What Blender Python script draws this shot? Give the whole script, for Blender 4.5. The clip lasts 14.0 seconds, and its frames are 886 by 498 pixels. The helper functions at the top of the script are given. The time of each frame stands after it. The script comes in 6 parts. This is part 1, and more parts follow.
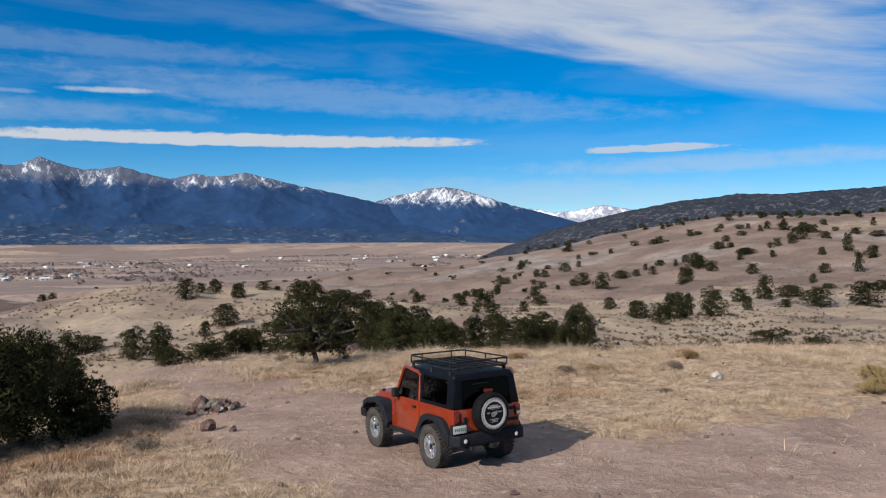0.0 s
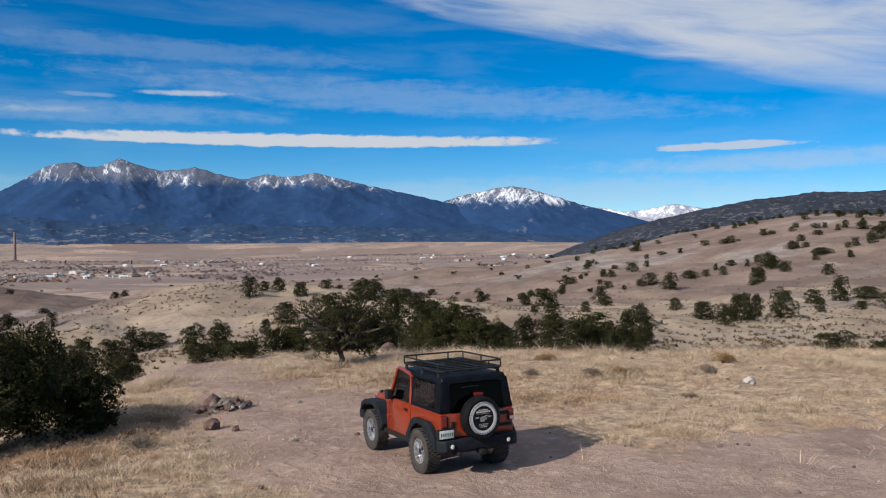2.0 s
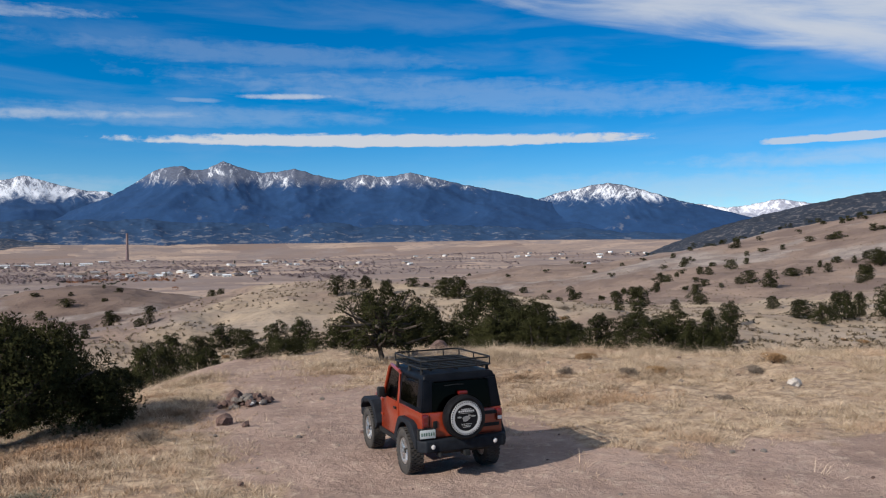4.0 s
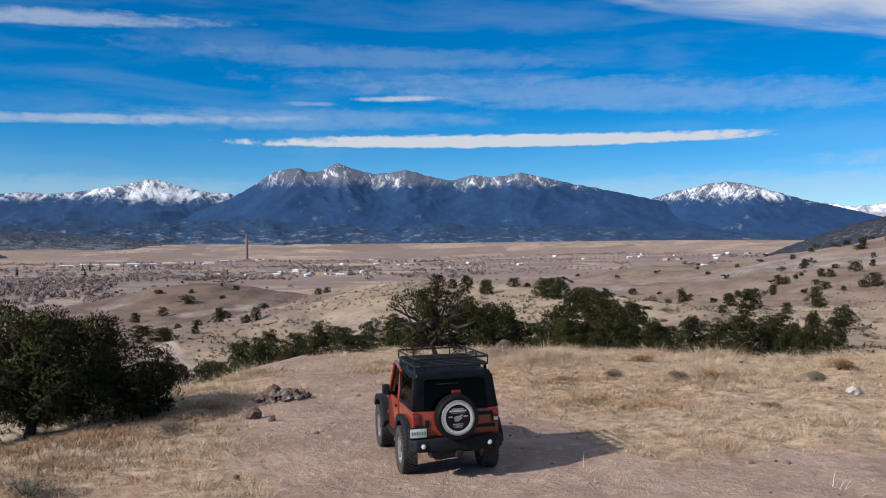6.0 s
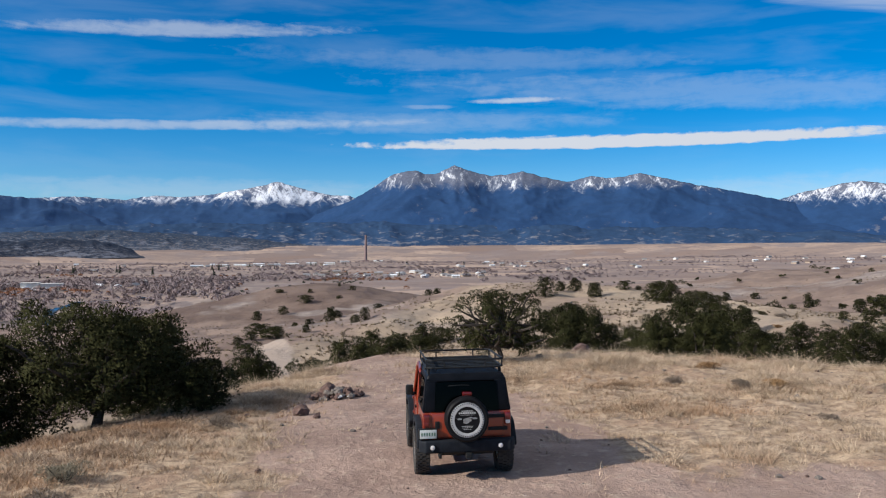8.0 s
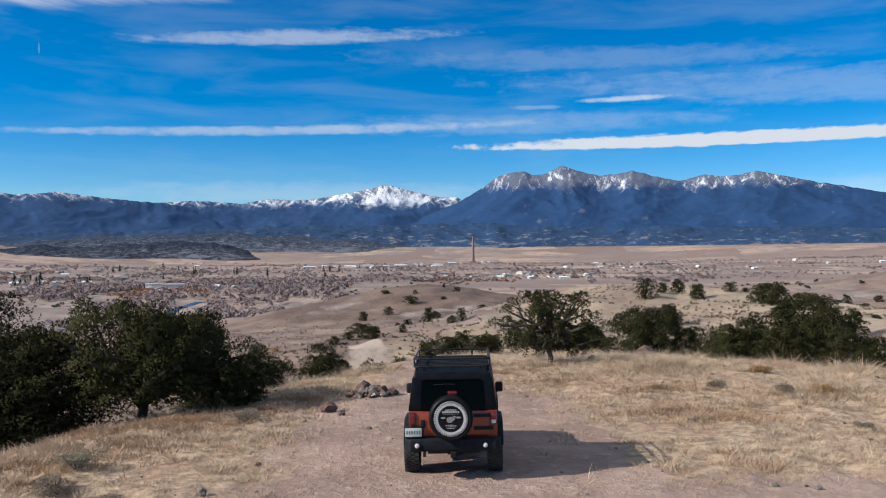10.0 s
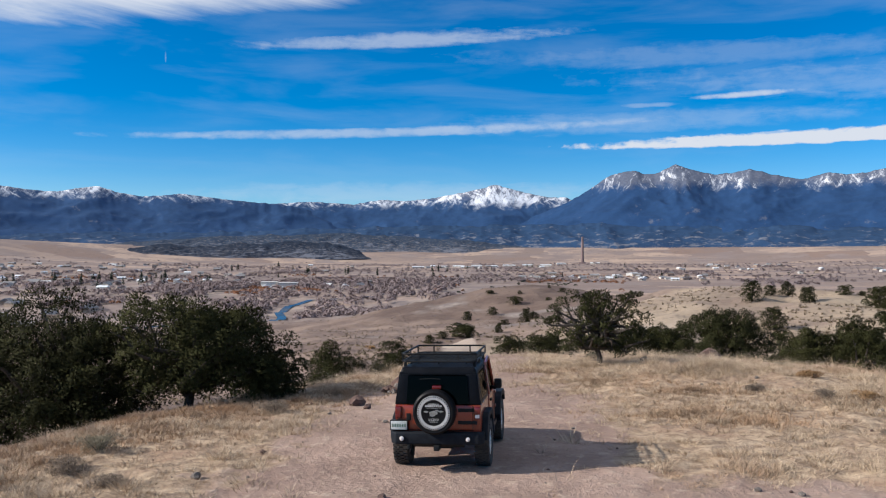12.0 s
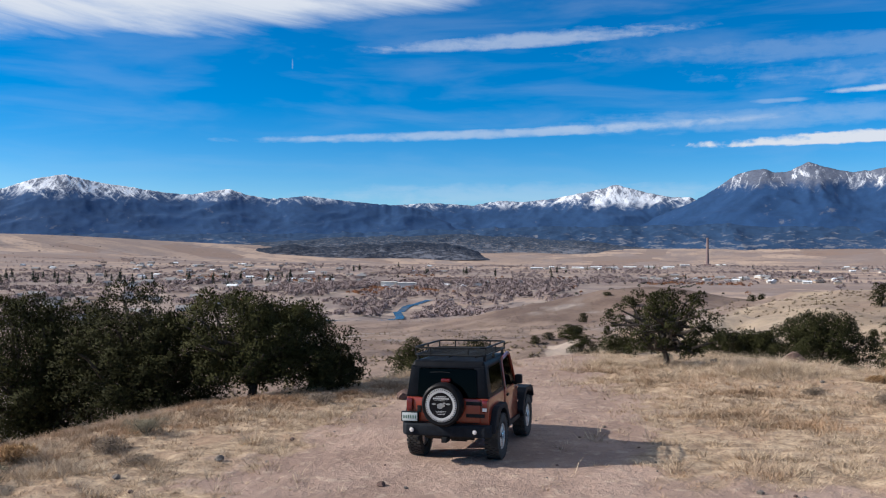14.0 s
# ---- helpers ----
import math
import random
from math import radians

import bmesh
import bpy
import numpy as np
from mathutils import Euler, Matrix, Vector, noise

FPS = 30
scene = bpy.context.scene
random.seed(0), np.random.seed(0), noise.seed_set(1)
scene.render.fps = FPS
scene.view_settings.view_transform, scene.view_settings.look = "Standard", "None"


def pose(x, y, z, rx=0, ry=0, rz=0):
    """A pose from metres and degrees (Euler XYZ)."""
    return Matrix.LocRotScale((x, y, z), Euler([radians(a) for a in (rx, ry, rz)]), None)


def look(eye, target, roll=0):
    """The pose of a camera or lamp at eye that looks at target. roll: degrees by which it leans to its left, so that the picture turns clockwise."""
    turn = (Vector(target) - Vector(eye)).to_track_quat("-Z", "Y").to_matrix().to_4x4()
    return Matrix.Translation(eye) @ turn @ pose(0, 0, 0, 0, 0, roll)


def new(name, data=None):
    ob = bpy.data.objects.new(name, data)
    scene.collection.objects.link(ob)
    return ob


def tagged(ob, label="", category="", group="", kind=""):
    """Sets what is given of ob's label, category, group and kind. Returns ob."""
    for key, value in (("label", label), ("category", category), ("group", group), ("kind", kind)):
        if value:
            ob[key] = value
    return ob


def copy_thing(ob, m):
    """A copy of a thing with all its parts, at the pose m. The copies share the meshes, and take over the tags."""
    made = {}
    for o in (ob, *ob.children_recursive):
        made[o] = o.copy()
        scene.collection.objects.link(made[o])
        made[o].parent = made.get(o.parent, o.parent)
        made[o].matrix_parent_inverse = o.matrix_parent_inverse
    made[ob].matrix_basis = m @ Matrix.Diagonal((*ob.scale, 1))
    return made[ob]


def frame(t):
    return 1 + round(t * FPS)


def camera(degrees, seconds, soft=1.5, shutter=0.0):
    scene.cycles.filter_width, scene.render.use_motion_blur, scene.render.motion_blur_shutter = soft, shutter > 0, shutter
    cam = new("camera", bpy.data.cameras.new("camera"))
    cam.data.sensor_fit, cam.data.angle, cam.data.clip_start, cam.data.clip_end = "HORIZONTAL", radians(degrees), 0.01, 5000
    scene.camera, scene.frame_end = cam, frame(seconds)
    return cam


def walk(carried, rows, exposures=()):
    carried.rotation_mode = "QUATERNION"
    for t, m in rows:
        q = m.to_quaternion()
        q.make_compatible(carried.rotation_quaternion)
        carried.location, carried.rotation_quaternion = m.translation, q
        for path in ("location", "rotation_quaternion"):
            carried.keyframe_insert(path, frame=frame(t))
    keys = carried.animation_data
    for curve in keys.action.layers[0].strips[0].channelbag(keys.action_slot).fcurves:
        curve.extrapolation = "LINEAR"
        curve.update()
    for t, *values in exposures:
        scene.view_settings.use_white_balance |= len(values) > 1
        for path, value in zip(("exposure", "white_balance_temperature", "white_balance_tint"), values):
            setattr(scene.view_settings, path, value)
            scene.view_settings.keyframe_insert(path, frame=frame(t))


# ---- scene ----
cam = camera(54.7, 14.0, soft=1.12)
PATH = [
    (0, (-9.119, -13.870, 4.155), (-8.0712, -12.1665, 4.1495), 0.03),
    (0.5, (-8.816, -13.875, 4.156), (-7.7888, -12.1590, 4.1511), 0.13),
    (1, (-8.456, -13.928, 4.160), (-7.4672, -12.1897, 4.1551), 0.12),
    (1.5, (-8.011, -14.010, 4.144), (-7.0625, -12.2496, 4.1383), 0.11),
    (2, (-7.559, -14.049, 4.119), (-6.6497, -12.2679, 4.1119), 0.10),
    (2.5, (-7.048, -14.141, 4.091), (-6.1861, -12.3359, 4.0824), 0.09),
    (3, (-6.572, -14.204, 4.066), (-5.7556, -12.3787, 4.0558), -0.12),
    (5.5, (-3.998, -14.575, 3.955), (-3.4778, -12.6434, 3.9454), -0.12),
    (6, (-3.556, -14.631, 3.938), (-3.0954, -12.6847, 3.9288), -0.14),
    (6.5, (-3.100, -14.741, 3.950), (-2.7096, -12.7794, 3.9433), -0.07),
    (7, (-2.710, -14.806, 3.941), (-2.3815, -12.8334, 3.9358), -0.09),
    (7.5, (-2.300, -14.924, 3.949), (-2.0396, -12.9413, 3.9437), -0.02),
    (8, (-1.830, -14.944, 3.938), (-1.6372, -12.9531, 3.9330), 0.05),
    (10.5, (0.751, -15.108, 3.892), (0.6310, -13.1111, 3.8904), -0.12),
    (11, (1.287, -15.142, 3.874), (1.1055, -13.1503, 3.8726), -0.05),
    (11.5, (1.818, -15.154, 3.852), (1.5760, -13.1683, 3.8514), 0.01),
    (12, (2.321, -15.147, 3.850), (2.0101, -13.1712, 3.8491), 0.07),
    (12.5, (2.812, -15.128, 3.851), (2.4303, -13.1648, 3.8504), 0.03),
    (13, (3.309, -15.144, 3.852), (2.8604, -13.1952, 3.8526), 0.08),
    (13.5, (3.772, -15.081, 3.815), (3.2559, -13.1488, 3.8167), 0.04),
    (14, (4.224, -15.018, 3.768), (3.6430, -13.1043, 3.7686), 0.20),
]
walk(cam, [(t, look(eye, target, roll)) for t, eye, target, roll in PATH],
     [(0, 0.17, 6440, 10), (3, 0.18, 6420, 10), (7, 0.28, 6360, 10), (10, 0.40, 6320, 10), (14, 0.44, 6320, 10)])

# ---- world, sun, exposure ----
SUN_FROM = Vector((-0.83, -0.25, 0.50)).normalized()


class Nodes:
    """A short way to write node trees."""

    def __init__(self, tree):
        self.tree = tree

    def add(self, kind, **settings):
        n = self.tree.nodes.new(kind)
        for key, value in settings.items():
            setattr(n, key, value)
        return n

    def link(self, a, b):
        self.tree.links.new(a, b)

    def put(self, socket, value):
        if hasattr(value, "is_output"):
            self.link(value, socket)
        elif value is not None:
            socket.default_value = value

    def math(self, op, a, b=None, c=None, clamp=False):
        n = self.add("ShaderNodeMath", operation=op, use_clamp=clamp)
        for s, v in zip(n.inputs, (a, b, c)):
            self.put(s, v)
        return n.outputs[0]

    def mix(self, f, a, b):
        n = self.add("ShaderNodeMix", data_type="RGBA")
        self.put(n.inputs[0], f)
        self.put(n.inputs[6], a if hasattr(a, "is_output") else (*a, 1))
        self.put(n.inputs[7], b if hasattr(b, "is_output") else (*b, 1))
        return n.outputs[2]

    def span(self, v, lo, hi, a=0.0, b=1.0, smooth=True):
        n = self.add("ShaderNodeMapRange", interpolation_type="SMOOTHSTEP" if smooth else "LINEAR")
        for s, x in zip(n.inputs, (v, lo, hi, a, b)):
            self.put(s, x)
        return n.outputs[0]

    def noise(self, vec, scale, detail=4, rough=0.55, warp=0.0):
        n = self.add("ShaderNodeTexNoise")
        self.put(n.inputs["Vector"], vec)
        n.inputs["Scale"].default_value, n.inputs["Detail"].default_value = scale, detail
        n.inputs["Roughness"].default_value, n.inputs["Distortion"].default_value = rough, warp
        return n.outputs["Fac"]

    def vec(self, x, y, z):
        n = self.add("ShaderNodeCombineXYZ")
        for s, v in zip(n.inputs, (x, y, z)):
            self.put(s, v)
        return n.outputs[0]


world = bpy.data.worlds.new("sky")
scene.world = world
world.use_nodes = True
world.node_tree.nodes.clear()
wn = Nodes(world.node_tree)
sky = wn.add("ShaderNodeTexSky", sky_type="NISHITA", sun_disc=False)
sky.sun_elevation = math.asin(SUN_FROM.z)
sky.sun_rotation = math.atan2(SUN_FROM.x, SUN_FROM.y)
sky.altitude, sky.air_density, sky.dust_density, sky.ozone_density = 2200, 1.0, 0.3, 4.5
SKY_STRENGTH = 0.105
ray_way = wn.add("ShaderNodeTexCoord").outputs["Generated"]
sep = wn.add("ShaderNodeSeparateXYZ")
wn.link(ray_way, sep.inputs[0])
AZ = wn.math("MULTIPLY", wn.math("ARCTAN2", wn.math("MULTIPLY", sep.outputs[0], -1), sep.outputs[1]), 57.2958)
EL = wn.math("MULTIPLY", wn.math("ARCSINE", sep.outputs[2]), 57.2958)
fine = wn.noise(wn.vec(wn.math("MULTIPLY", AZ, 0.35), wn.math("MULTIPLY", EL, 1.6), 0.0), 1.0, 7, 0.62, 0.6)
broad = wn.noise(wn.vec(wn.math("MULTIPLY", AZ, 0.09), wn.math("MULTIPLY", EL, 0.5), 3.0), 1.0, 5, 0.55, 0.4)
puff = wn.noise(wn.vec(wn.math("MULTIPLY", AZ, 0.9), wn.math("MULTIPLY", EL, 1.2), 7.0), 1.0, 6, 0.6)
ROUGHER = wn.math("ADD", wn.math("MULTIPLY", wn.math("SUBTRACT", fine, 0.5), 1.6), wn.math("MULTIPLY", wn.math("SUBTRACT", puff, 0.5), 1.0))
fanned = wn.noise(wn.vec(wn.math("ADD", wn.math("MULTIPLY", AZ, 0.10), wn.math("MULTIPLY", EL, 0.05)), wn.math("SUBTRACT", wn.math("MULTIPLY", EL, 0.7), wn.math("MULTIPLY", AZ, 0.11)), 11.0), 1.0, 8, 0.58, 0.5)
SMOOTHER = wn.math("MULTIPLY", wn.math("SUBTRACT", fanned, 0.5), 1.6)
# cloud bands: azimuth, elevation, half length, thickness above, thickness below, slope, thickness in the sky
CLOUDS = [
    (-17.5, 6.78, 19.5, 0.62, 0.34, -0.006, 1.00),
    (-45.7, 6.3, 5.0, 0.42, 0.20, -0.02, 0.78),
    (-10.4, 9.65, 3.4, 0.26, 0.20, -0.02, 0.70),
    (-4.6, 9.25, 2.4, 0.22, 0.18, 0.0, 0.30),
    (13.0, 7.7, 19.5, 0.36, 0.40, -0.036, 0.46),
    (-3.5, 8.2, 16.0, 1.00, 0.80, -0.01, 0.22),
    (-41.0, 14.8, 25.0, 7.0, 2.9, 0.17, 0.84),
    (-50.0, 11.5, 14.0, 2.4, 2.2, 0.22, 0.55),
    (11.5, 13.5, 12.0, 0.80, 0.40, -0.05, 0.46),
    (33.0, 15.9, 29.0, 7.0, 2.8, -0.11, 1.00),
    (-24.0, 9.7, 26.0, 1.50, 1.20, 0.05, 0.22),
    (-8.0, 12.2, 18.0, 1.00, 0.80, 0.02, 0.16),
    (-50.0, 5.3, 16.0, 0.90, 0.60, -0.02, 0.34),
    (-35.0, 3.5, 22.0, 1.30, 1.20, 0.0, 0.26),
    (10.0, 3.6, 18.0, 1.00, 0.80, 0.0, 0.22),
    (26.9, 12.0, 0.07, 0.40, 0.40, 0.0, 0.24),
]
cover = None
for a0, e0, half, above, below, slope, thick in CLOUDS:
    du = wn.math("DIVIDE", wn.math("SUBTRACT", AZ, a0), half)
    dv = wn.math("SUBTRACT", wn.math("SUBTRACT", EL, e0), wn.math("MULTIPLY", wn.math("SUBTRACT", AZ, a0), slope))
    up = wn.math("DIVIDE", wn.math("MAXIMUM", dv, 0.0), above)
    down = wn.math("DIVIDE", wn.math("MINIMUM", dv, 0.0), below)
    far_off = wn.math("ADD", wn.math("MULTIPLY", du, du), wn.math("ADD", wn.math("MULTIPLY", up, up), wn.math("MULTIPLY", down, down)))
    body = wn.math("ADD", wn.math("SUBTRACT", 1.0, far_off), SMOOTHER if above > 2 else ROUGHER)
    soft_edge = 1.15 if above > 2 else (0.55 if thick > 0.7 else 1.1)
    dense = wn.math("MULTIPLY", wn.span(body, 0.0, soft_edge), thick)
    if cover is None:
        cover = dense
    else:
        cover = wn.math("SUBTRACT", wn.math("ADD", cover, dense), wn.math("MULTIPLY", cover, dense))
haze = wn.math("MULTIPLY", wn.span(broad, 0.42, 0.72), wn.math("MULTIPLY", wn.span(EL, 1.0, 9.0), 0.09))
cover = wn.math("MAXIMUM", cover, haze)
# clouds carried on unseen above the view; they whiten the sky light
high_sheet = wn.math("MULTIPLY", wn.span(EL, 17.0, 30.0), wn.math("ADD", 0.15, wn.math("MULTIPLY", broad, 0.75)))
cover = wn.math("MAXIMUM", cover, high_sheet)
cover = wn.math("MULTIPLY", cover, wn.span(EL, 0.0, 2.0))
tone = wn.add("ShaderNodeHueSaturation")
tone.inputs["Saturation"].default_value, tone.inputs["Value"].default_value = 1.44, 0.89
wn.link(sky.outputs[0], tone.inputs["Color"])
clouded = wn.mix(cover, tone.outputs[0], (5.0, 5.3, 5.8))
back = wn.add("ShaderNodeBackground")
wn.link(clouded, back.inputs[0])
back.inputs[1].default_value = SKY_STRENGTH
wn.link(back.outputs[0], wn.add("ShaderNodeOutputWorld").inputs[0])

sun = new("sun", bpy.data.lights.new("sun", "SUN"))
sun.data.energy, sun.data.angle, sun.data.color = 4.8, radians(0.53), (1.0, 0.92, 0.82)
sun.matrix_world = look(SUN_FROM * 100, (0, 0, 0))


# ---- materials ----
def material(name):
    m = bpy.data.materials.new(name)
    m.use_nodes = True
    m.node_tree.nodes.clear()
    n = Nodes(m.node_tree)
    shader = n.add("ShaderNodeBsdfPrincipled")
    n.link(shader.outputs[0], n.add("ShaderNodeOutputMaterial").inputs[0])
    return m, n, shader


def bump(n, shader, height, distance, strength=1.0):
    b = n.add("ShaderNodeBump")
    n.link(height, b.inputs["Height"])
    b.inputs["Distance"].default_value, b.inputs["Strength"].default_value = distance, strength
    n.link(b.outputs[0], shader.inputs["Normal"])


def where(n):
    return n.add("ShaderNodeNewGeometry").outputs["Position"]


def mottled(name, a, b, scale=6.0, rough=0.8, relief=0.0, metal=0.0, coat=0.0, detail=5):
    """A surface whose colour wanders between a and b, with finer grain and relief."""
    m, n, s = material(name)
    p = n.add("ShaderNodeTexCoord").outputs["Object"]
    big, small = n.noise(p, scale, detail), n.noise(p, scale * 7, 3)
    f = n.math("ADD", n.math("MULTIPLY", big, 0.7), n.math("MULTIPLY", small, 0.3))
    n.link(n.mix(n.span(f, 0.35, 0.65), a, b), s.inputs["Base Color"])
    n.link(n.span(small, 0.2, 0.8, rough - 0.08, min(1, rough + 0.08)), s.inputs["Roughness"])
    s.inputs["Metallic"].default_value = metal
    s.inputs["Coat Weight"].default_value = coat
    s.inputs["Coat Roughness"].default_value = 0.12
    if relief:
        bump(n, s, n.math("ADD", big, n.math("MULTIPLY", small, 0.5)), relief)
    return m


def leafy(name, dark, light, rough=0.75):
    """Foliage: each leaf tuft has its own shade."""
    m, n, s = material(name)
    g = n.add("ShaderNodeNewGeometry")
    own = n.add("ShaderNodeObjectInfo").outputs["Random"]
    patch = n.noise(g.outputs["Position"], 1.3, 3)
    clump = n.noise(g.outputs["Position"], 5.0, 2)
    f = n.math("ADD", n.math("MULTIPLY", g.outputs["Random Per Island"], 0.24), n.math("ADD", n.math("ADD", n.math("MULTIPLY", patch, 0.45), n.math("MULTIPLY", clump, 0.45)), n.math("MULTIPLY", own, 0.22)))
    n.link(n.mix(n.span(f, 0.2, 1.15), dark, light), s.inputs["Base Color"])
    s.inputs["Roughness"].default_value = rough
    s.inputs["Specular IOR Level"].default_value = 0.08
    return m


# ---- ground shape ----
HUB = Vector((-2.0, -14.5))
DROP_R = (0, 31, 36, 41, 47, 92, 150, 220, 400, 800, 1500, 3380, 3720, 4300, 5000)
DROP_Z = (0, 0, -0.25, -0.9, -2.0, -6, -8.0, -10.5, -20, -40, -53, -54, 8, 14, 40)
# hills and hollows: azimuth, distance, half width across, half width along, height
HILLS = [
    (-57, 560, 210, 180, 40.8), (-50, 330, 100, 90, 4.4), (-25, 560, 85, 75, 6.7), (-13, 205, 45, 60, 7.5), (27, 700, 330, 330, -14.9),
    (3.5, 500, 62, 75, 15.2), (-33, 290, 80, 80, -5.2), (-36, 900, 260, 300, 15.1), (-10, 110, 25, 30, -1.8), (-58, 900, 300, 250, 54.3),
    (-24, 120, 30, 45, 2.3), (60, 600, 400, 400, -10.7), (-28, 390, 60, 50, -4.6), (-44, 640, 120, 110, 6.2), (2, 700, 200, 110, -4.2),
    (20.5, 425, 50, 60, -4.5), (-20, 800, 180, 140, 1.2), (-30, 3000, 900, 900, 27.2), (45, 3600, 800, 900, 52.0), (25, 1900, 700, 900, 1.2),
]


def polar(a, r):
    a = np.radians(a)
    return HUB.x - np.sin(a) * r, HUB.y + np.cos(a) * r


def waves(x, y, size, seed):
    """Smooth uneven ground made of crossed waves, about -1 to 1."""
    rng = np.random.RandomState(seed)
    total = np.zeros_like(x)
    for _ in range(7):
        a, f, p = rng.uniform(0, 6.283), rng.uniform(0.6, 1.7) / size, rng.uniform(0, 6.283, 2)
        total += np.sin((x * np.cos(a) + y * np.sin(a)) * f * 6.283 + p[0] + 1.3 * np.sin((x * np.sin(a) - y * np.cos(a)) * f * 3.7 + p[1]))
    return total / 3.5


def smooth(v, lo, hi):
    t = np.clip((v - lo) / (hi - lo), 0, 1)
    return t * t * (3 - 2 * t)


def spur_side(x, y):
    """Metres beyond the edge of the grassy spur."""
    return -(x + 10.6) * 0.933 + (y - 100) * 0.359


def ground_z(x, y):
    x, y = np.asarray(x, float), np.asarray(y, float)
    dx, dy = x - HUB.x, y - HUB.y
    r = np.hypot(dx, dy)
    z = np.interp(r, DROP_R, DROP_Z)
    for a, d, across, along, h in HILLS:
        cx, cy = polar(a, d)
        c, s = math.cos(radians(a)), math.sin(radians(a))
        u, v = (x - cx) * c + (y - cy) * s, -(x - cx) * s + (y - cy) * c
        z = z + h * np.exp(-(u / across) ** 2 - (v / along) ** 2) * smooth(r, 26, 75)
    # the trodden top slopes with the car that stands on it
    near = 1 - smooth(r, 24, 44)
    z = z + near * (0.0201 * x - 0.0183 * y)
    # bank that falls away on the side of the big pinyons
    d = -(x + 9.2) * 0.944 + (y + 1.5) * 0.33
    d = d - 1.5 * np.exp(-((y - 6) / 6) ** 2)
    z = z - 0.34 * np.log1p(np.exp(np.clip(d, -30, 30) * 1.4)) / 1.4 * (1 - smooth(r, 30, 120)) * smooth(y, -40, -5)
    # far edge of the grassy spur, which falls into the draw
    z = z - 5.0 * smooth(spur_side(x, y), 0, 55) * smooth(r, 75, 110) * (1 - smooth(r, 330, 480))
    # low grassy swell beyond the car
    z = z + 0.35 * np.exp(-((x - 7.5) / 4.5) ** 2 - ((y - 12.5) / 4.5) ** 2) + 0.25 * np.exp(-((x - 14) / 4) ** 2 - ((y - 7) / 4) ** 2)
    # the crest sinks towards the draw behind it
    z = z - 1.35 * np.exp(-((x - 17) / 6.5) ** 2 - ((y - 20) / 6.5) ** 2)
    rough = smooth(r, 20, 60)
    z = z + 0.05 * waves(x, y, 3.5, 1) * (0.3 + 0.7 * smooth(np.hypot(x, y - 1), 3.0, 8.0)) + (0.010 + 0.022 * (1 - bare(x, y))) * waves(x, y, 0.8, 2)
    z = z + rough * (0.5 * waves(x, y, 28, 3) * smooth(r, 40, 120) + 0.16 * waves(x, y, 9, 4))
    z = z + 0.32 * waves(x, y, 15, 6) * smooth(r, 60, 120) * (1 - smooth(r, 350, 500))
    z = z + smooth(r, 150, 400) * (1 - smooth(r, 800, 1300)) * 1.6 * waves(x, y, 110, 5)
    return z


def spine(x, y, ax, ay, bx, by):
    t = np.clip(((x - ax) * (bx - ax) + (y - ay) * (by - ay)) / ((bx - ax) ** 2 + (by - ay) ** 2), 0, 1)
    return np.hypot(x - ax - t * (bx - ax), y - ay - t * (by - ay))


def bare(x, y):
    """How bare and trodden the ground is: 1 on the track and the parking place, 0 in the grass."""
    x, y = np.asarray(x, float), np.asarray(y, float)
    d = np.minimum(spine(x, y, 0.6, -16, -0.4, 7) - 3.6, spine(x, y, 2, -5, 30, -9) - 4.6)
    d = np.minimum(d, spine(x, y, -0.4, 7, -1.6, 18) - 1.9)
    d = np.minimum(d, spine(x, y, -1.6, 18, -3.4, 32) - 2.1)
    d = np.minimum(d, spine(x, y, -3.4, 32, -5.5, 50) - 3.4)
    d = np.minimum(d, spine(x, y, -5.5, 50, -11.0, 85) - 1.9)
    d = np.minimum(d, spine(x, y, -11.0, 85, -14, 103) - 2.2)
    return 1 - smooth(d + 0.55 * waves(x, y, 3.1, 11) + 0.35 * waves(x, y, 1.1, 12), -1.7, 1.5)


def mesh_from(name, verts, faces, mat, flat=False):
    me = bpy.data.meshes.new(name)
    me.from_pydata([tuple(v) for v in verts], [], [tuple(f) for f in faces])
    if mat:
        me.materials.append(mat)
    if not flat:
        me.polygons.foreach_set("use_smooth", [True] * len(me.polygons))
    me.update()
    return me


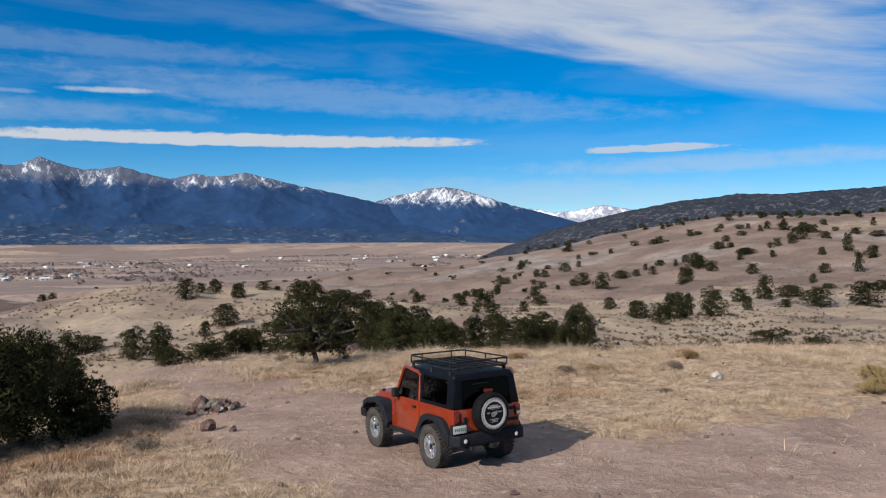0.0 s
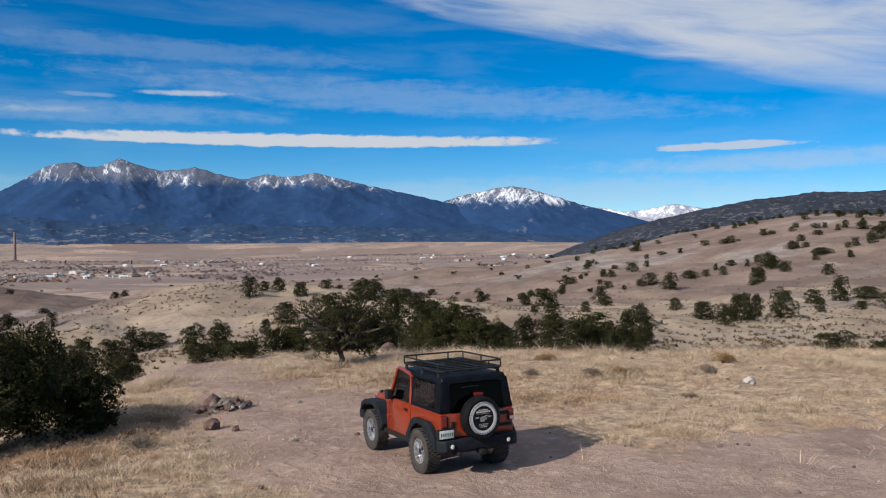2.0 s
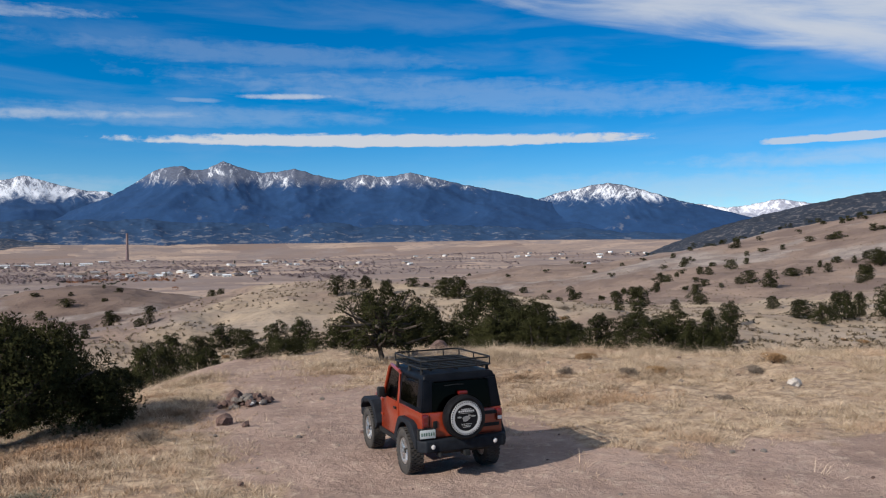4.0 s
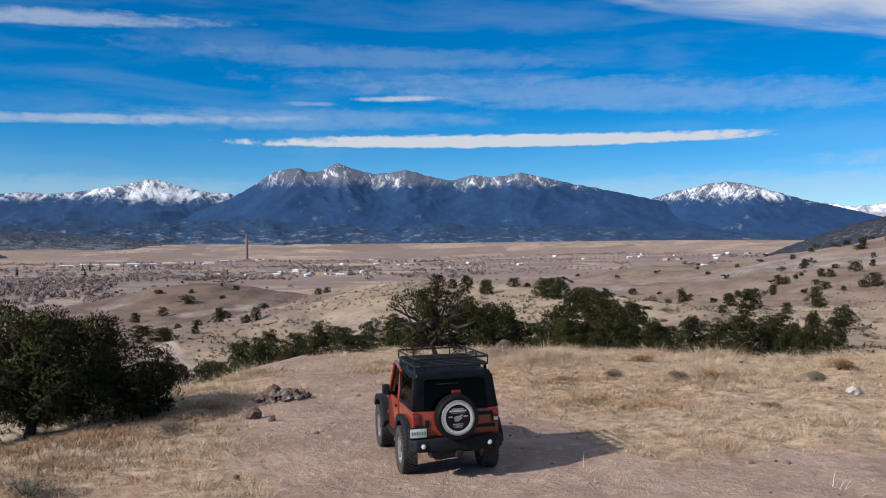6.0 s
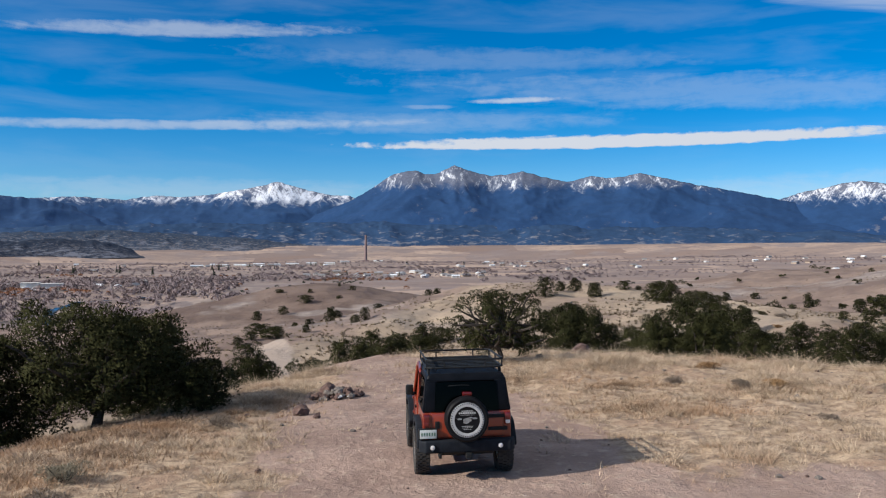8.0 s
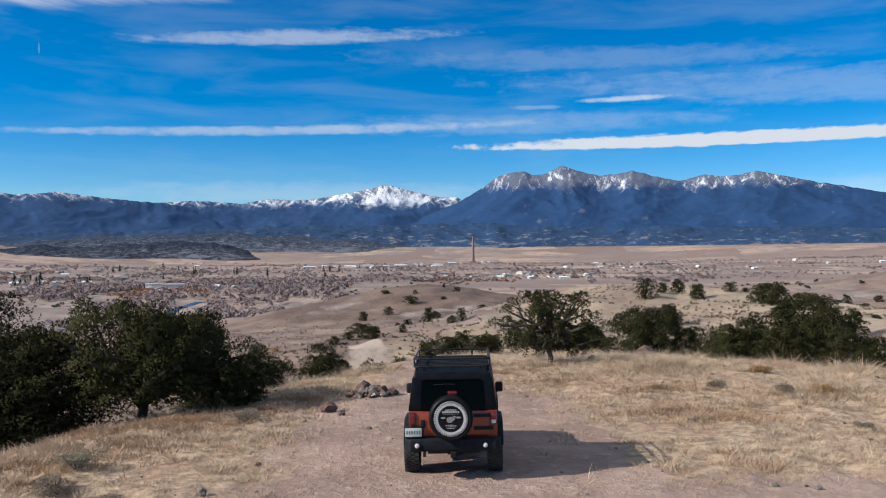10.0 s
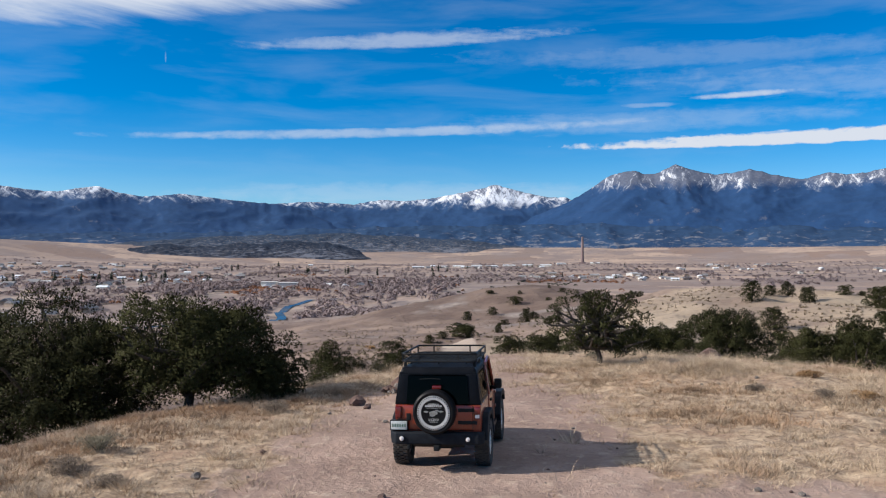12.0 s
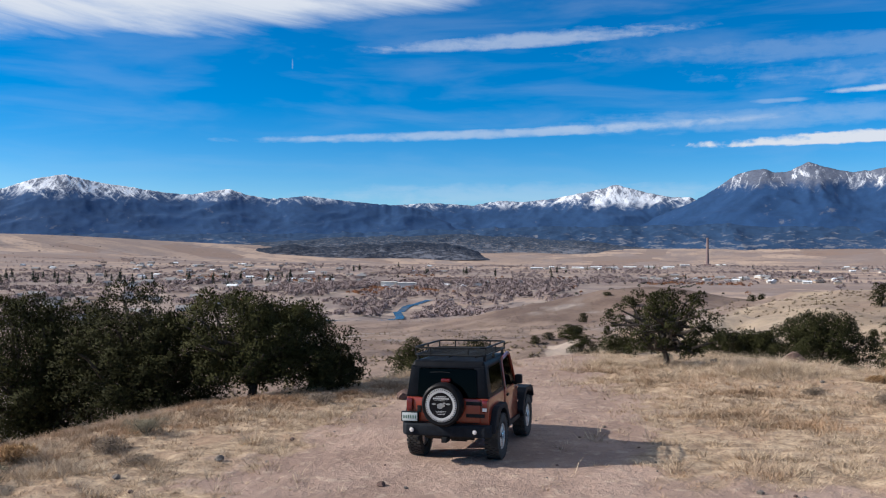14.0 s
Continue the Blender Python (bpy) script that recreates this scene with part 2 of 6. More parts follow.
def ground_material():
    m, n, s = material("dry_hill_ground")
    p = where(n)
    sep = n.add("ShaderNodeSeparateXYZ")
    n.link(p, sep.inputs[0])
    trodden = n.add("ShaderNodeAttribute", attribute_name="bare").outputs["Fac"]
    valley = n.add("ShaderNodeAttribute", attribute_name="valley").outputs["Fac"]
    grassy = n.add("ShaderNodeAttribute", attribute_name="grassy").outputs["Fac"]
    flat = n.vec(sep.outputs[0], sep.outputs[1], 0.0)
    big, mid, small, grit = n.noise(flat, 0.05, 5), n.noise(flat, 0.45, 5), n.noise(flat, 3.0, 5, 0.65), n.noise(p, 30.0, 3, 0.7)
    crumb, clod = n.noise(flat, 9.0, 5, 0.75), n.noise(flat, 1.3, 6, 0.72)
    dirt = n.mix(n.span(mid, 0.35, 0.65), (0.268, 0.185, 0.147), (0.370, 0.264, 0.211))
    dirt = n.mix(n.math("MULTIPLY", n.span(crumb, 0.53, 0.68), 0.55), dirt, (0.155, 0.112, 0.09))
    dirt = n.mix(n.math("MULTIPLY", n.span(small, 0.53, 0.68), 0.7), dirt, (0.47, 0.365, 0.28))
    dirt = n.mix(n.math("MULTIPLY", n.span(clod, 0.52, 0.68), 0.52), dirt, (0.215, 0.152, 0.122))
    dirt = n.mix(n.math("MULTIPLY", n.span(grit, 0.58, 0.75), 0.55), dirt, (0.15, 0.11, 0.088))
    straw = n.mix(n.span(small, 0.36, 0.64), (0.265, 0.186, 0.125), (0.51, 0.385, 0.262))
    straw = n.mix(n.math("MULTIPLY", n.span(mid, 0.50, 0.66), 0.6), straw, (0.33, 0.215, 0.145))
    straw = n.mix(n.math("MULTIPLY", n.span(crumb, 0.52, 0.66), 0.8), straw, (0.14, 0.10, 0.075))
    straw = n.mix(n.math("MULTIPLY", n.span(clod, 0.52, 0.64), 0.75), straw, (0.21, 0.155, 0.115))
    edge = n.math("ADD", trodden, n.math("MULTIPLY", n.math("SUBTRACT", small, 0.5), 0.9))
    near = n.mix(n.span(edge, 0.3, 0.7), straw, dirt)
    soil = n.mix(n.span(n.noise(flat, 0.03, 5, 0.65), 0.4, 0.62), (0.165, 0.119, 0.099), (0.255, 0.187, 0.147))
    dry = n.mix(n.span(n.noise(flat, 0.05, 5, 0.65), 0.38, 0.62), (0.285, 0.220, 0.158), (0.40, 0.315, 0.225))
    gray = n.mix(n.span(n.noise(flat, 0.08, 5, 0.65), 0.4, 0.6), (0.215, 0.180, 0.162), (0.32, 0.27, 0.235))
    lush = n.math("ADD", grassy, n.math("MULTIPLY", n.math("SUBTRACT", n.noise(flat, 0.022, 6, 0.65), 0.5), 1.3))
    brown = n.mix(n.span(n.noise(flat, 0.03, 5, 0.65), 0.4, 0.62), (0.118, 0.082, 0.067), (0.175, 0.125, 0.10))
    soil = n.mix(n.span(lush, -0.55, -0.15), brown, soil)
    hill = n.mix(n.span(lush, 0.3, 0.62), soil, dry)
    hill = n.mix(n.math("MULTIPLY", n.span(n.noise(flat, 0.012, 4, 0.6), 0.52, 0.62), n.span(lush, 0.2, 0.9, 0.9, 0.0)), hill, gray)
    hill = n.mix(n.math("MULTIPLY", n.span(n.noise(flat, 0.35, 5, 0.75), 0.54, 0.68), 0.75), hill, (0.16, 0.12, 0.092))
    hill = n.mix(n.math("MULTIPLY", n.span(n.noise(flat, 0.9, 3, 0.7), 0.6, 0.7), 0.6), hill, (0.13, 0.10, 0.075))
    hill = n.mix(n.math("MULTIPLY", n.span(edge, 0.3, 0.7), 0.95), hill, (0.37, 0.298, 0.242))
    away = n.math("SQRT", n.math("ADD", n.math("POWER", n.math("ADD", sep.outputs[0], 2.0), 2.0), n.math("POWER", n.math("ADD", sep.outputs[1], 14.5), 2.0)))
    land = n.mix(n.span(away, 34, 70), near, hill)
    # fields of the valley floor, long and narrow
    cell = n.add("ShaderNodeTexVoronoi", feature="F1", distance="CHEBYCHEV")
    n.link(n.vec(n.math("MULTIPLY", sep.outputs[0], 1 / 330), n.math("MULTIPLY", sep.outputs[1], 1 / 150), 0.0), cell.inputs["Vector"])
    cell.inputs["Scale"].default_value = 1.0
    pick = n.add("ShaderNodeSeparateColor")
    n.link(cell.outputs["Color"], pick.inputs[0])
    field = n.mix(n.span(pick.outputs[0], 0.1, 0.9), (0.225, 0.170, 0.145), (0.395, 0.295, 0.230))
    field = n.mix(n.span(pick.outputs[1], 0.75, 0.95), field, (0.225, 0.160, 0.130))
    field = n.mix(n.span(n.noise(flat, 0.006, 5, 0.6), 0.5, 0.62), field, (0.25, 0.20, 0.18))
    field = n.mix(n.math("MULTIPLY", n.span(n.noise(flat, 0.03, 5, 0.7), 0.54, 0.66), 0.65), field, (0.16, 0.125, 0.11))
    bottom = n.add("ShaderNodeAttribute", attribute_name="bottomland").outputs["Fac"]
    wet = n.mix(n.span(n.noise(flat, 0.02, 5, 0.7), 0.42, 0.6), (0.19, 0.155, 0.145), (0.33, 0.265, 0.22))
    field = n.mix(n.math("MULTIPLY", bottom, n.span(n.noise(flat, 0.005, 5, 0.6), 0.40, 0.52)), field, wet)
    strips = n.noise(n.vec(n.math("MULTIPLY", sep.outputs[0], 0.004), n.math("MULTIPLY", sep.outputs[1], 0.011), 4.0), 1.0, 6, 0.68)
    field = n.mix(n.math("MULTIPLY", n.span(strips, 0.47, 0.57), 0.65), field, (0.205, 0.160, 0.145))
    land = n.mix(valley, land, field)
    n.link(land, s.inputs["Base Color"])
    s.inputs["Roughness"].default_value = 0.95
    s.inputs["Specular IOR Level"].default_value = 0.15
    rills = n.math("MULTIPLY", n.noise(flat, 0.13, 5, 0.6, 0.8), n.span(away, 45, 110, 0.0, 14.0))
    small = n.math("ADD", small, rills)
    bump(n, s, n.math("ADD", n.math("MULTIPLY", small, 0.7), n.math("ADD", n.math("MULTIPLY", crumb, 0.35), n.math("ADD", mid, n.math("MULTIPLY", grit, 0.1)))), 0.11, 1.0)
    return m


def build_ground():
    azs = np.concatenate([np.arange(-66, 52, 0.3), np.arange(52, 294, 3.0)])
    rs = 3.0 * 1.0145 ** np.arange(0, 515)
    rs = rs[rs < 4850]
    A, R = np.meshgrid(azs, rs)
    X, Y = polar(A, R)
    Z = ground_z(X, Y)
    verts = np.stack([X.ravel(), Y.ravel(), Z.ravel()], 1)
    nr, na = A.shape
    i, j = np.meshgrid(np.arange(nr - 1), np.arange(na), indexing="ij")
    k = (j + 1) % na
    faces = np.stack([i * na + j, (i + 1) * na + j, (i + 1) * na + k, i * na + k], -1).reshape(-1, 4)
    centre = len(verts)
    verts = np.vstack([verts, [HUB.x, HUB.y, float(ground_z(HUB.x, HUB.y))]])
    fans = [(centre, q, (q + 1) % na) for q in range(na)]
    me = mesh_from("ground", verts.tolist(), faces.tolist() + fans, ground_material())
    b = me.attributes.new("bare", "FLOAT", "POINT")
    b.data.foreach_set("value", np.append(bare(X, Y).ravel() * (1 - smooth(R.ravel(), 130, 180)), 1.0))
    g = me.attributes.new("grassy", "FLOAT", "POINT")
    lush = 0.55 * (1 - smooth(R, 250, 330)) * (1 - smooth(spur_side(X, Y), -4, 8)) + 0.35 * smooth(-A, 46, 54) * smooth(R, 300, 420) + 0.25 * (1 - smooth(R, 60, 110))
    kx, ky = polar(3.5, 480)
    lush = np.clip(lush, 0, 1) - 0.9 * np.exp(-((X - kx) / 95) ** 2 - ((Y - ky) / 110) ** 2)
    g.data.foreach_set("value", np.append(lush.ravel(), 1.0))
    w = me.attributes.new("bottomland", "FLOAT", "POINT")
    w.data.foreach_set("value", np.append((smooth(A, 0, 9) * (1 - smooth(A, 70, 90)) * smooth(R, 560, 680) * (1 - smooth(R, 1500, 2300))).ravel(), 0.0))
    v = me.attributes.new("valley", "FLOAT", "POINT")
    low = smooth(-Z + 10 * waves(X, Y, 300, 9), 30, 44) * smooth(R, 420, 700)
    low = np.maximum(low, smooth(R, 1500, 1900))
    v.data.foreach_set("value", np.append(low.ravel(), 0.0))
    return tagged(new("ground", me), "dry hilltop and valley with straw grass and bare pinkish dirt", "ground", kind="structure")


build_ground()


# ---- mountains ----
def rock_material(name, treeline, snowline, forest, rock, snow_amount, pale=0.0, dotted=0.0):
    m, n, s = material(name)
    p = where(n)
    sep = n.add("ShaderNodeSeparateXYZ")
    n.link(p, sep.inputs[0])
    az = n.add("ShaderNodeAttribute", attribute_name="along").outputs["Fac"]
    down = n.add("ShaderNodeAttribute", attribute_name="upslope").outputs["Fac"]
    hollow = n.add("ShaderNodeAttribute", attribute_name="hollow").outputs["Fac"]
    a, b, c = n.noise(p, 0.006, 6, 0.6), n.noise(p, 0.022, 6, 0.65), n.noise(p, 0.09, 4, 0.7)

    def slanting(tilt, seed, across, rough=0.62):
        """Streaks that run down the slope, slanting to one side."""
        u = n.math("ADD", n.math("ADD", n.math("MULTIPLY", az, across), n.math("MULTIPLY", down, tilt)), n.math("MULTIPLY", a, 2.2))
        return n.noise(n.vec(u, n.math("MULTIPLY", down, 5.0), seed), 1.0, 5, rough)

    wide = n.math("MAXIMUM", slanting(9.0, 0.0, 1.7), slanting(-9.0, 7.0, 1.7))
    thin = n.math("MAXIMUM", slanting(16.0, 2.0, 5.5, 0.7), slanting(-16.0, 5.0, 5.5, 0.7))
    bowls = n.noise(n.vec(n.math("MULTIPLY", az, 0.55), 0.0, 3.0), 1.0, 3, 0.55)
    z = n.math("ADD", sep.outputs[2], n.math("MULTIPLY", n.math("SUBTRACT", bowls, 0.5), 90))
    z = n.math("ADD", z, n.math("ADD", n.math("MULTIPLY", n.math("SUBTRACT", b, 0.5), 70), n.math("MULTIPLY", n.math("SUBTRACT", wide, 0.56), 120)))
    # wood: the forest colours of far ranges hold distance haze as blue
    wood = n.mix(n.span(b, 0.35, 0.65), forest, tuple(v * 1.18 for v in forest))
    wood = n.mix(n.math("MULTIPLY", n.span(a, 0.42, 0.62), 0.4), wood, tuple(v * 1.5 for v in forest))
    if dotted:
        gap = n.span(n.math("SUBTRACT", n.noise(p, 0.085, 4, 0.7), n.math("MULTIPLY", down, 0.10)), 0.44, 0.55)
        wood = n.mix(n.math("MULTIPLY", gap, dotted), wood, (0.175, 0.155, 0.150))
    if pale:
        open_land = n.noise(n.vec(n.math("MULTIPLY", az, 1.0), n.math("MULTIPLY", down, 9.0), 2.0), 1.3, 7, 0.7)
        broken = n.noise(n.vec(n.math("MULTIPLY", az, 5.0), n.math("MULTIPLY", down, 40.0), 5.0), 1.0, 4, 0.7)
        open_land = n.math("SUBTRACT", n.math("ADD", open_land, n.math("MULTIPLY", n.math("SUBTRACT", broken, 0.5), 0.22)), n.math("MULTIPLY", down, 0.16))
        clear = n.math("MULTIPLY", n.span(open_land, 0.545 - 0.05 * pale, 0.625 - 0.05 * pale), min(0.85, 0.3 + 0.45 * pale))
        # clearings are greyed to blue, in tone with the painted haze
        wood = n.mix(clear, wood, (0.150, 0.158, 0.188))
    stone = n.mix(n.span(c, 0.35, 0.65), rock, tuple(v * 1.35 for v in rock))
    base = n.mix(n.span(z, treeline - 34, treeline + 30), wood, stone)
    hold = n.math("ADD", n.math("ADD", n.math("MULTIPLY", wide, 0.55), n.math("MULTIPLY", thin, 0.45)), n.math("ADD", n.math("MULTIPLY", hollow, 0.08), n.math("MULTIPLY", n.math("SUBTRACT", c, 0.5), 0.10)))
    level = 0.78 - 0.36 * snow_amount
    white = n.math("MULTIPLY", n.span(z, snowline - 40, snowline + 34), n.span(hold, level - 0.05, level + 0.08, 0.0, 0.9))
    base = n.mix(white, base, (0.80, 0.83, 0.88))
    n.link(base, s.inputs["Base Color"])
    s.inputs["Roughness"].default_value = 0.95
    s.inputs["Specular IOR Level"].default_value = 0.1
    bump(n, s, n.math("ADD", n.math("MULTIPLY", b, 6), n.math("MULTIPLY", c, 2)), 1.0, 0.3)
    return m


def mountain(name, label, skyline, crest_r, foot_r, foot_z, mat, size, seed, step=0.1, rows=64, bow=1.25, wobble=0.0, relief=0.28):
    """A mountain range: its skyline is given as azimuth and elevation; branching ridges and gullies of the given size run down in front of it."""
    pts = sorted(skyline)
    azs = np.arange(pts[0][0], pts[-1][0] + step, step)
    els = np.interp(azs, [q[0] for q in pts], [q[1] for q in pts])
    els = np.convolve(np.pad(els, 1, mode="edge"), np.array([0.2, 0.6, 0.2]), "valid")
    els = els + np.array([wobble * noise.fractal(Vector((a * 0.35, seed, 0)), 0.9, 2.0, 4) + 0.05 * noise.fractal(Vector((a * 2.2, seed, 4)), 0.8, 2.0, 3) for a in azs])
    tops = 4 + crest_r * np.tan(np.radians(els))
    wide = int(0.9 / step)
    evened = np.convolve(np.pad(tops, wide, mode="edge"), np.ones(2 * wide + 1) / (2 * wide + 1), "valid")
    verts, faces, extra = [], [], []
    ts = [k / rows for k in range(rows + 1)] + [1.04, 1.12]
    for t in ts:
        for a, crest, even in zip(azs, tops, evened):
            top = even + (crest - even) * min(1.0, t) ** 5
            r = foot_r + (crest_r - foot_r) * t + max(0.0, 1 - t) * 90 * noise.noise(Vector((a * 0.16, seed, 9)))
            x, y = polar(a, r)
            low = min(foot_z, top - 12)
            p = Vector((x / size, y / size, seed))
            p += 0.35 * noise.noise_vector(p * 0.8)
            ridge = min(2.0, noise.ridged_multi_fractal(p, 1.0, 2.1, 4, 1.0, 2.0)) / 2.0
            if t <= 1:
                full = low + (top - low) * t ** bow
                cut = relief * (1 - t ** 5) * min(1.0, 6 * t)
                height = low + (full - low) * (1 - cut) + (full - low) * cut * 1.7 * ridge
                height = min(height, 4 + (top - 4) * (r / crest_r) * (0.90 + 0.10 * t)) if top > 4 else min(height, top)
                height = top if t == 1 else height
            else:
                height = top - (t - 1) * 2500
            verts.append((x, y, height))
            extra.append((a, t, max(0.0, 1.0 - 1.5 * ridge)))
    na = len(azs)
    for i in range(len(ts) - 1):
        for j in range(na - 1):
            faces.append((i * na + j + 1, i * na + j, (i + 1) * na + j, (i + 1) * na + j + 1))
    me = mesh_from(name, verts, faces, mat)
    for k, key in enumerate(("along", "upslope", "hollow")):
        me.attributes.new(key, "FLOAT", "POINT").data.foreach_set("value", [e[k] for e in extra])
    return tagged(new(name, me), label, "mountain", kind="structure")


# blue distance haze is painted into the forest colour; the rock is cooled
HAZY_FOREST = (0.016, 0.044, 0.108)
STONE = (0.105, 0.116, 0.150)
# farthest range: thicker haze painted in as paler, bluer wood and rock
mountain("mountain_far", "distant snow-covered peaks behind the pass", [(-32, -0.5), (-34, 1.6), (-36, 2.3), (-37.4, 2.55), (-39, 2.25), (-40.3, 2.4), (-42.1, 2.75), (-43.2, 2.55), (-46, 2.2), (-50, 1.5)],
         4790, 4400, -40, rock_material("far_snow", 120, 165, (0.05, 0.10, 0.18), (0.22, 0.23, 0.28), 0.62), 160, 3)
# wood and rock of these ranges are blued for haze as well
mountain("mountain_range_south", "long haze-blue forested ridge with snow on its highest tops", [(60, 3.0), (52, 3.2), (47, 3.3), (44.3, 3.45), (42.3, 4.2), (40.7, 4.5), (39, 4.1), (37, 3.85), (35, 3.55), (33.2, 3.44), (32, 3.7), (30.9, 3.85), (29.5, 3.45), (28.2, 3.27), (27, 3.35), (26, 3.5), (23, 3.15), (20.4, 2.93), (19, 2.8), (17, 2.3), (14, 1.5), (11, 0.6), (8, -0.5)],
         4650, 3850, -30, rock_material("haze_blue_ridge", 288, 272, (0.020, 0.050, 0.116), (0.11, 0.125, 0.165), 0.64, 0.4), 300, 11, relief=0.12)
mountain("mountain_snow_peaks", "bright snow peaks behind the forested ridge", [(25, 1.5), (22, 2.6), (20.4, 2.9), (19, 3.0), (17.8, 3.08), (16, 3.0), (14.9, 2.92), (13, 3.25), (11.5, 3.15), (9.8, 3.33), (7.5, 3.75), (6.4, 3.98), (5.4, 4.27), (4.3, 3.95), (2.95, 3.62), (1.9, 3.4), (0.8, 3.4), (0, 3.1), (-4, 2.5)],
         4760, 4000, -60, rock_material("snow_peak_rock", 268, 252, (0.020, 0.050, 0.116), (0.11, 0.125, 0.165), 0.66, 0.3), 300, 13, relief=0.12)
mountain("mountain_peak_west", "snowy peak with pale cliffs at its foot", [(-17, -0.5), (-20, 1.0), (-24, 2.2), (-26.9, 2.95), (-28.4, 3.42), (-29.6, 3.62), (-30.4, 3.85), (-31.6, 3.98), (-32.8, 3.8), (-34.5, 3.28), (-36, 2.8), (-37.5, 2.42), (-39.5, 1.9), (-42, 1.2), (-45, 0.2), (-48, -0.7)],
         4640, 3900, -60, rock_material("peak_rock", 255, 238, HAZY_FOREST, STONE, 0.60, 0.5), 300, 17, relief=0.12)
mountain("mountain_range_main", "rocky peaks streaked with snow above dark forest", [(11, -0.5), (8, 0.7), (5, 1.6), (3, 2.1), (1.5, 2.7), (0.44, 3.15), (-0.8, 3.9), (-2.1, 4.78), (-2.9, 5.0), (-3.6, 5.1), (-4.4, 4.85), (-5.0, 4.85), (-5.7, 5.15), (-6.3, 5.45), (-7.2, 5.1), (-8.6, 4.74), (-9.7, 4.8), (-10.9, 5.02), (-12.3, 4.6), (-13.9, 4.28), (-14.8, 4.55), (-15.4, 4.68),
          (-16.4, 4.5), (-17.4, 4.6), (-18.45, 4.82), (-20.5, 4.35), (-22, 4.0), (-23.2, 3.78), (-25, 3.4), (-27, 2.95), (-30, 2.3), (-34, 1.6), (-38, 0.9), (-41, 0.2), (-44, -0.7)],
         4560, 3780, -20, rock_material("main_range_rock", 322, 322, HAZY_FOREST, (0.088, 0.102, 0.140), 0.46, 0.35), 280, 5, rows=80, relief=0.13)
# foothill, mesa and bluff wood: distance haze put into the colour as blue
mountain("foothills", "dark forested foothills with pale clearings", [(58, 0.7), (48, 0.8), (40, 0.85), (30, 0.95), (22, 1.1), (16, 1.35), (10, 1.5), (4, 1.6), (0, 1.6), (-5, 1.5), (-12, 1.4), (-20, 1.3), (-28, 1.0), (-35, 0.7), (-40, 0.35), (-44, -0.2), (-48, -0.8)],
         4080, 3680, -30, rock_material("hazy_foothill_wood", 2000, 3000, (0.020, 0.045, 0.094), STONE, 0.0, 1.7), 160, 23, bow=0.8, wobble=0.2, relief=0.16)
mountain("ridge_north", "near dark ridge dotted with pinyons", [(-31, -1.6), (-33.5, -0.9), (-35, -0.2), (-38.2, 1.0), (-41, 1.75), (-43.4, 2.3), (-46.9, 2.98), (-48.5, 3.1), (-50.4, 3.38), (-53, 3.3), (-55.3, 3.45), (-58.9, 3.62), (-63, 3.8), (-70, 3.9)],
         1900, 1150, -60, rock_material("ridge_pinyon_wood", 2000, 3000, (0.022, 0.028, 0.040), STONE, 0.0, 0.0, 0.5), 190, 31, bow=0.9)
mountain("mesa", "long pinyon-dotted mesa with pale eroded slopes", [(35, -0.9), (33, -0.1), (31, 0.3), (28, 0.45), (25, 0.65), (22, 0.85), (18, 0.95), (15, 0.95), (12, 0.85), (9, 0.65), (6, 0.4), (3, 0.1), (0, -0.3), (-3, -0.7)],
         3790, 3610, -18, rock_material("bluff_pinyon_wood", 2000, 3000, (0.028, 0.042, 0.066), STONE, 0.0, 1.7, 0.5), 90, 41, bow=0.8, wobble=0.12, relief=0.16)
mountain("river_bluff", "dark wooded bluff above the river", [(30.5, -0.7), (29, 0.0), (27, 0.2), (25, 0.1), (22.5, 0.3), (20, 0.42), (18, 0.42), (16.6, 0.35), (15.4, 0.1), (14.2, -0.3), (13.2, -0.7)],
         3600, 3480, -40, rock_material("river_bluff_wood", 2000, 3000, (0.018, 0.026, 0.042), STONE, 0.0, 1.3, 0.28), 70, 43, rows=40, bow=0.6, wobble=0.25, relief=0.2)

# ---- building helpers ----
def part(name, bm, mat, parent, label="", flat=False):
    """Links a bmesh as one mesh object under a thing or under a part."""
    me = bpy.data.meshes.new(name)
    bm.normal_update()
    bm.to_mesh(me)
    bm.free()
    me.materials.append(mat)
    if not flat:
        me.polygons.foreach_set("use_smooth", [True] * len(me.polygons))
        me.set_sharp_from_angle(angle=radians(35))
    ob = new(name, me)
    ob.parent = parent
    return tagged(ob, label) if label else ob


def share(name, me, parent, m):
    ob = new(name, me)
    ob.parent, ob.matrix_basis = parent, m
    return ob


def box(x0, x1, y0, y1, z0, z1, bevel=0.01, segments=2):
    bm = bmesh.new()
    bmesh.ops.create_cube(bm, size=1)
    for v in bm.verts:
        v.co = Vector(((x0 + x1) / 2 + v.co.x * (x1 - x0), (y0 + y1) / 2 + v.co.y * (y1 - y0), (z0 + z1) / 2 + v.co.z * (z1 - z0)))
    if bevel:
        bmesh.ops.bevel(bm, geom=bm.edges[:], offset=bevel, segments=segments, affect="EDGES", profile=0.6)
    return bm


def hexa(lower, upper, bevel=0.02, segments=3):
    """A block between two level rings of four points each."""
    bm = bmesh.new()
    a, b = [bm.verts.new(p) for p in lower], [bm.verts.new(p) for p in upper]
    bm.faces.new(a[::-1])
    bm.faces.new(b)
    for i in range(4):
        bm.faces.new((a[i], a[(i + 1) % 4], b[(i + 1) % 4], b[i]))
    bmesh.ops.recalc_face_normals(bm, faces=bm.faces[:])
    if bevel:
        bmesh.ops.bevel(bm, geom=bm.edges[:], offset=bevel, segments=segments, affect="EDGES", profile=0.6)
    return bm


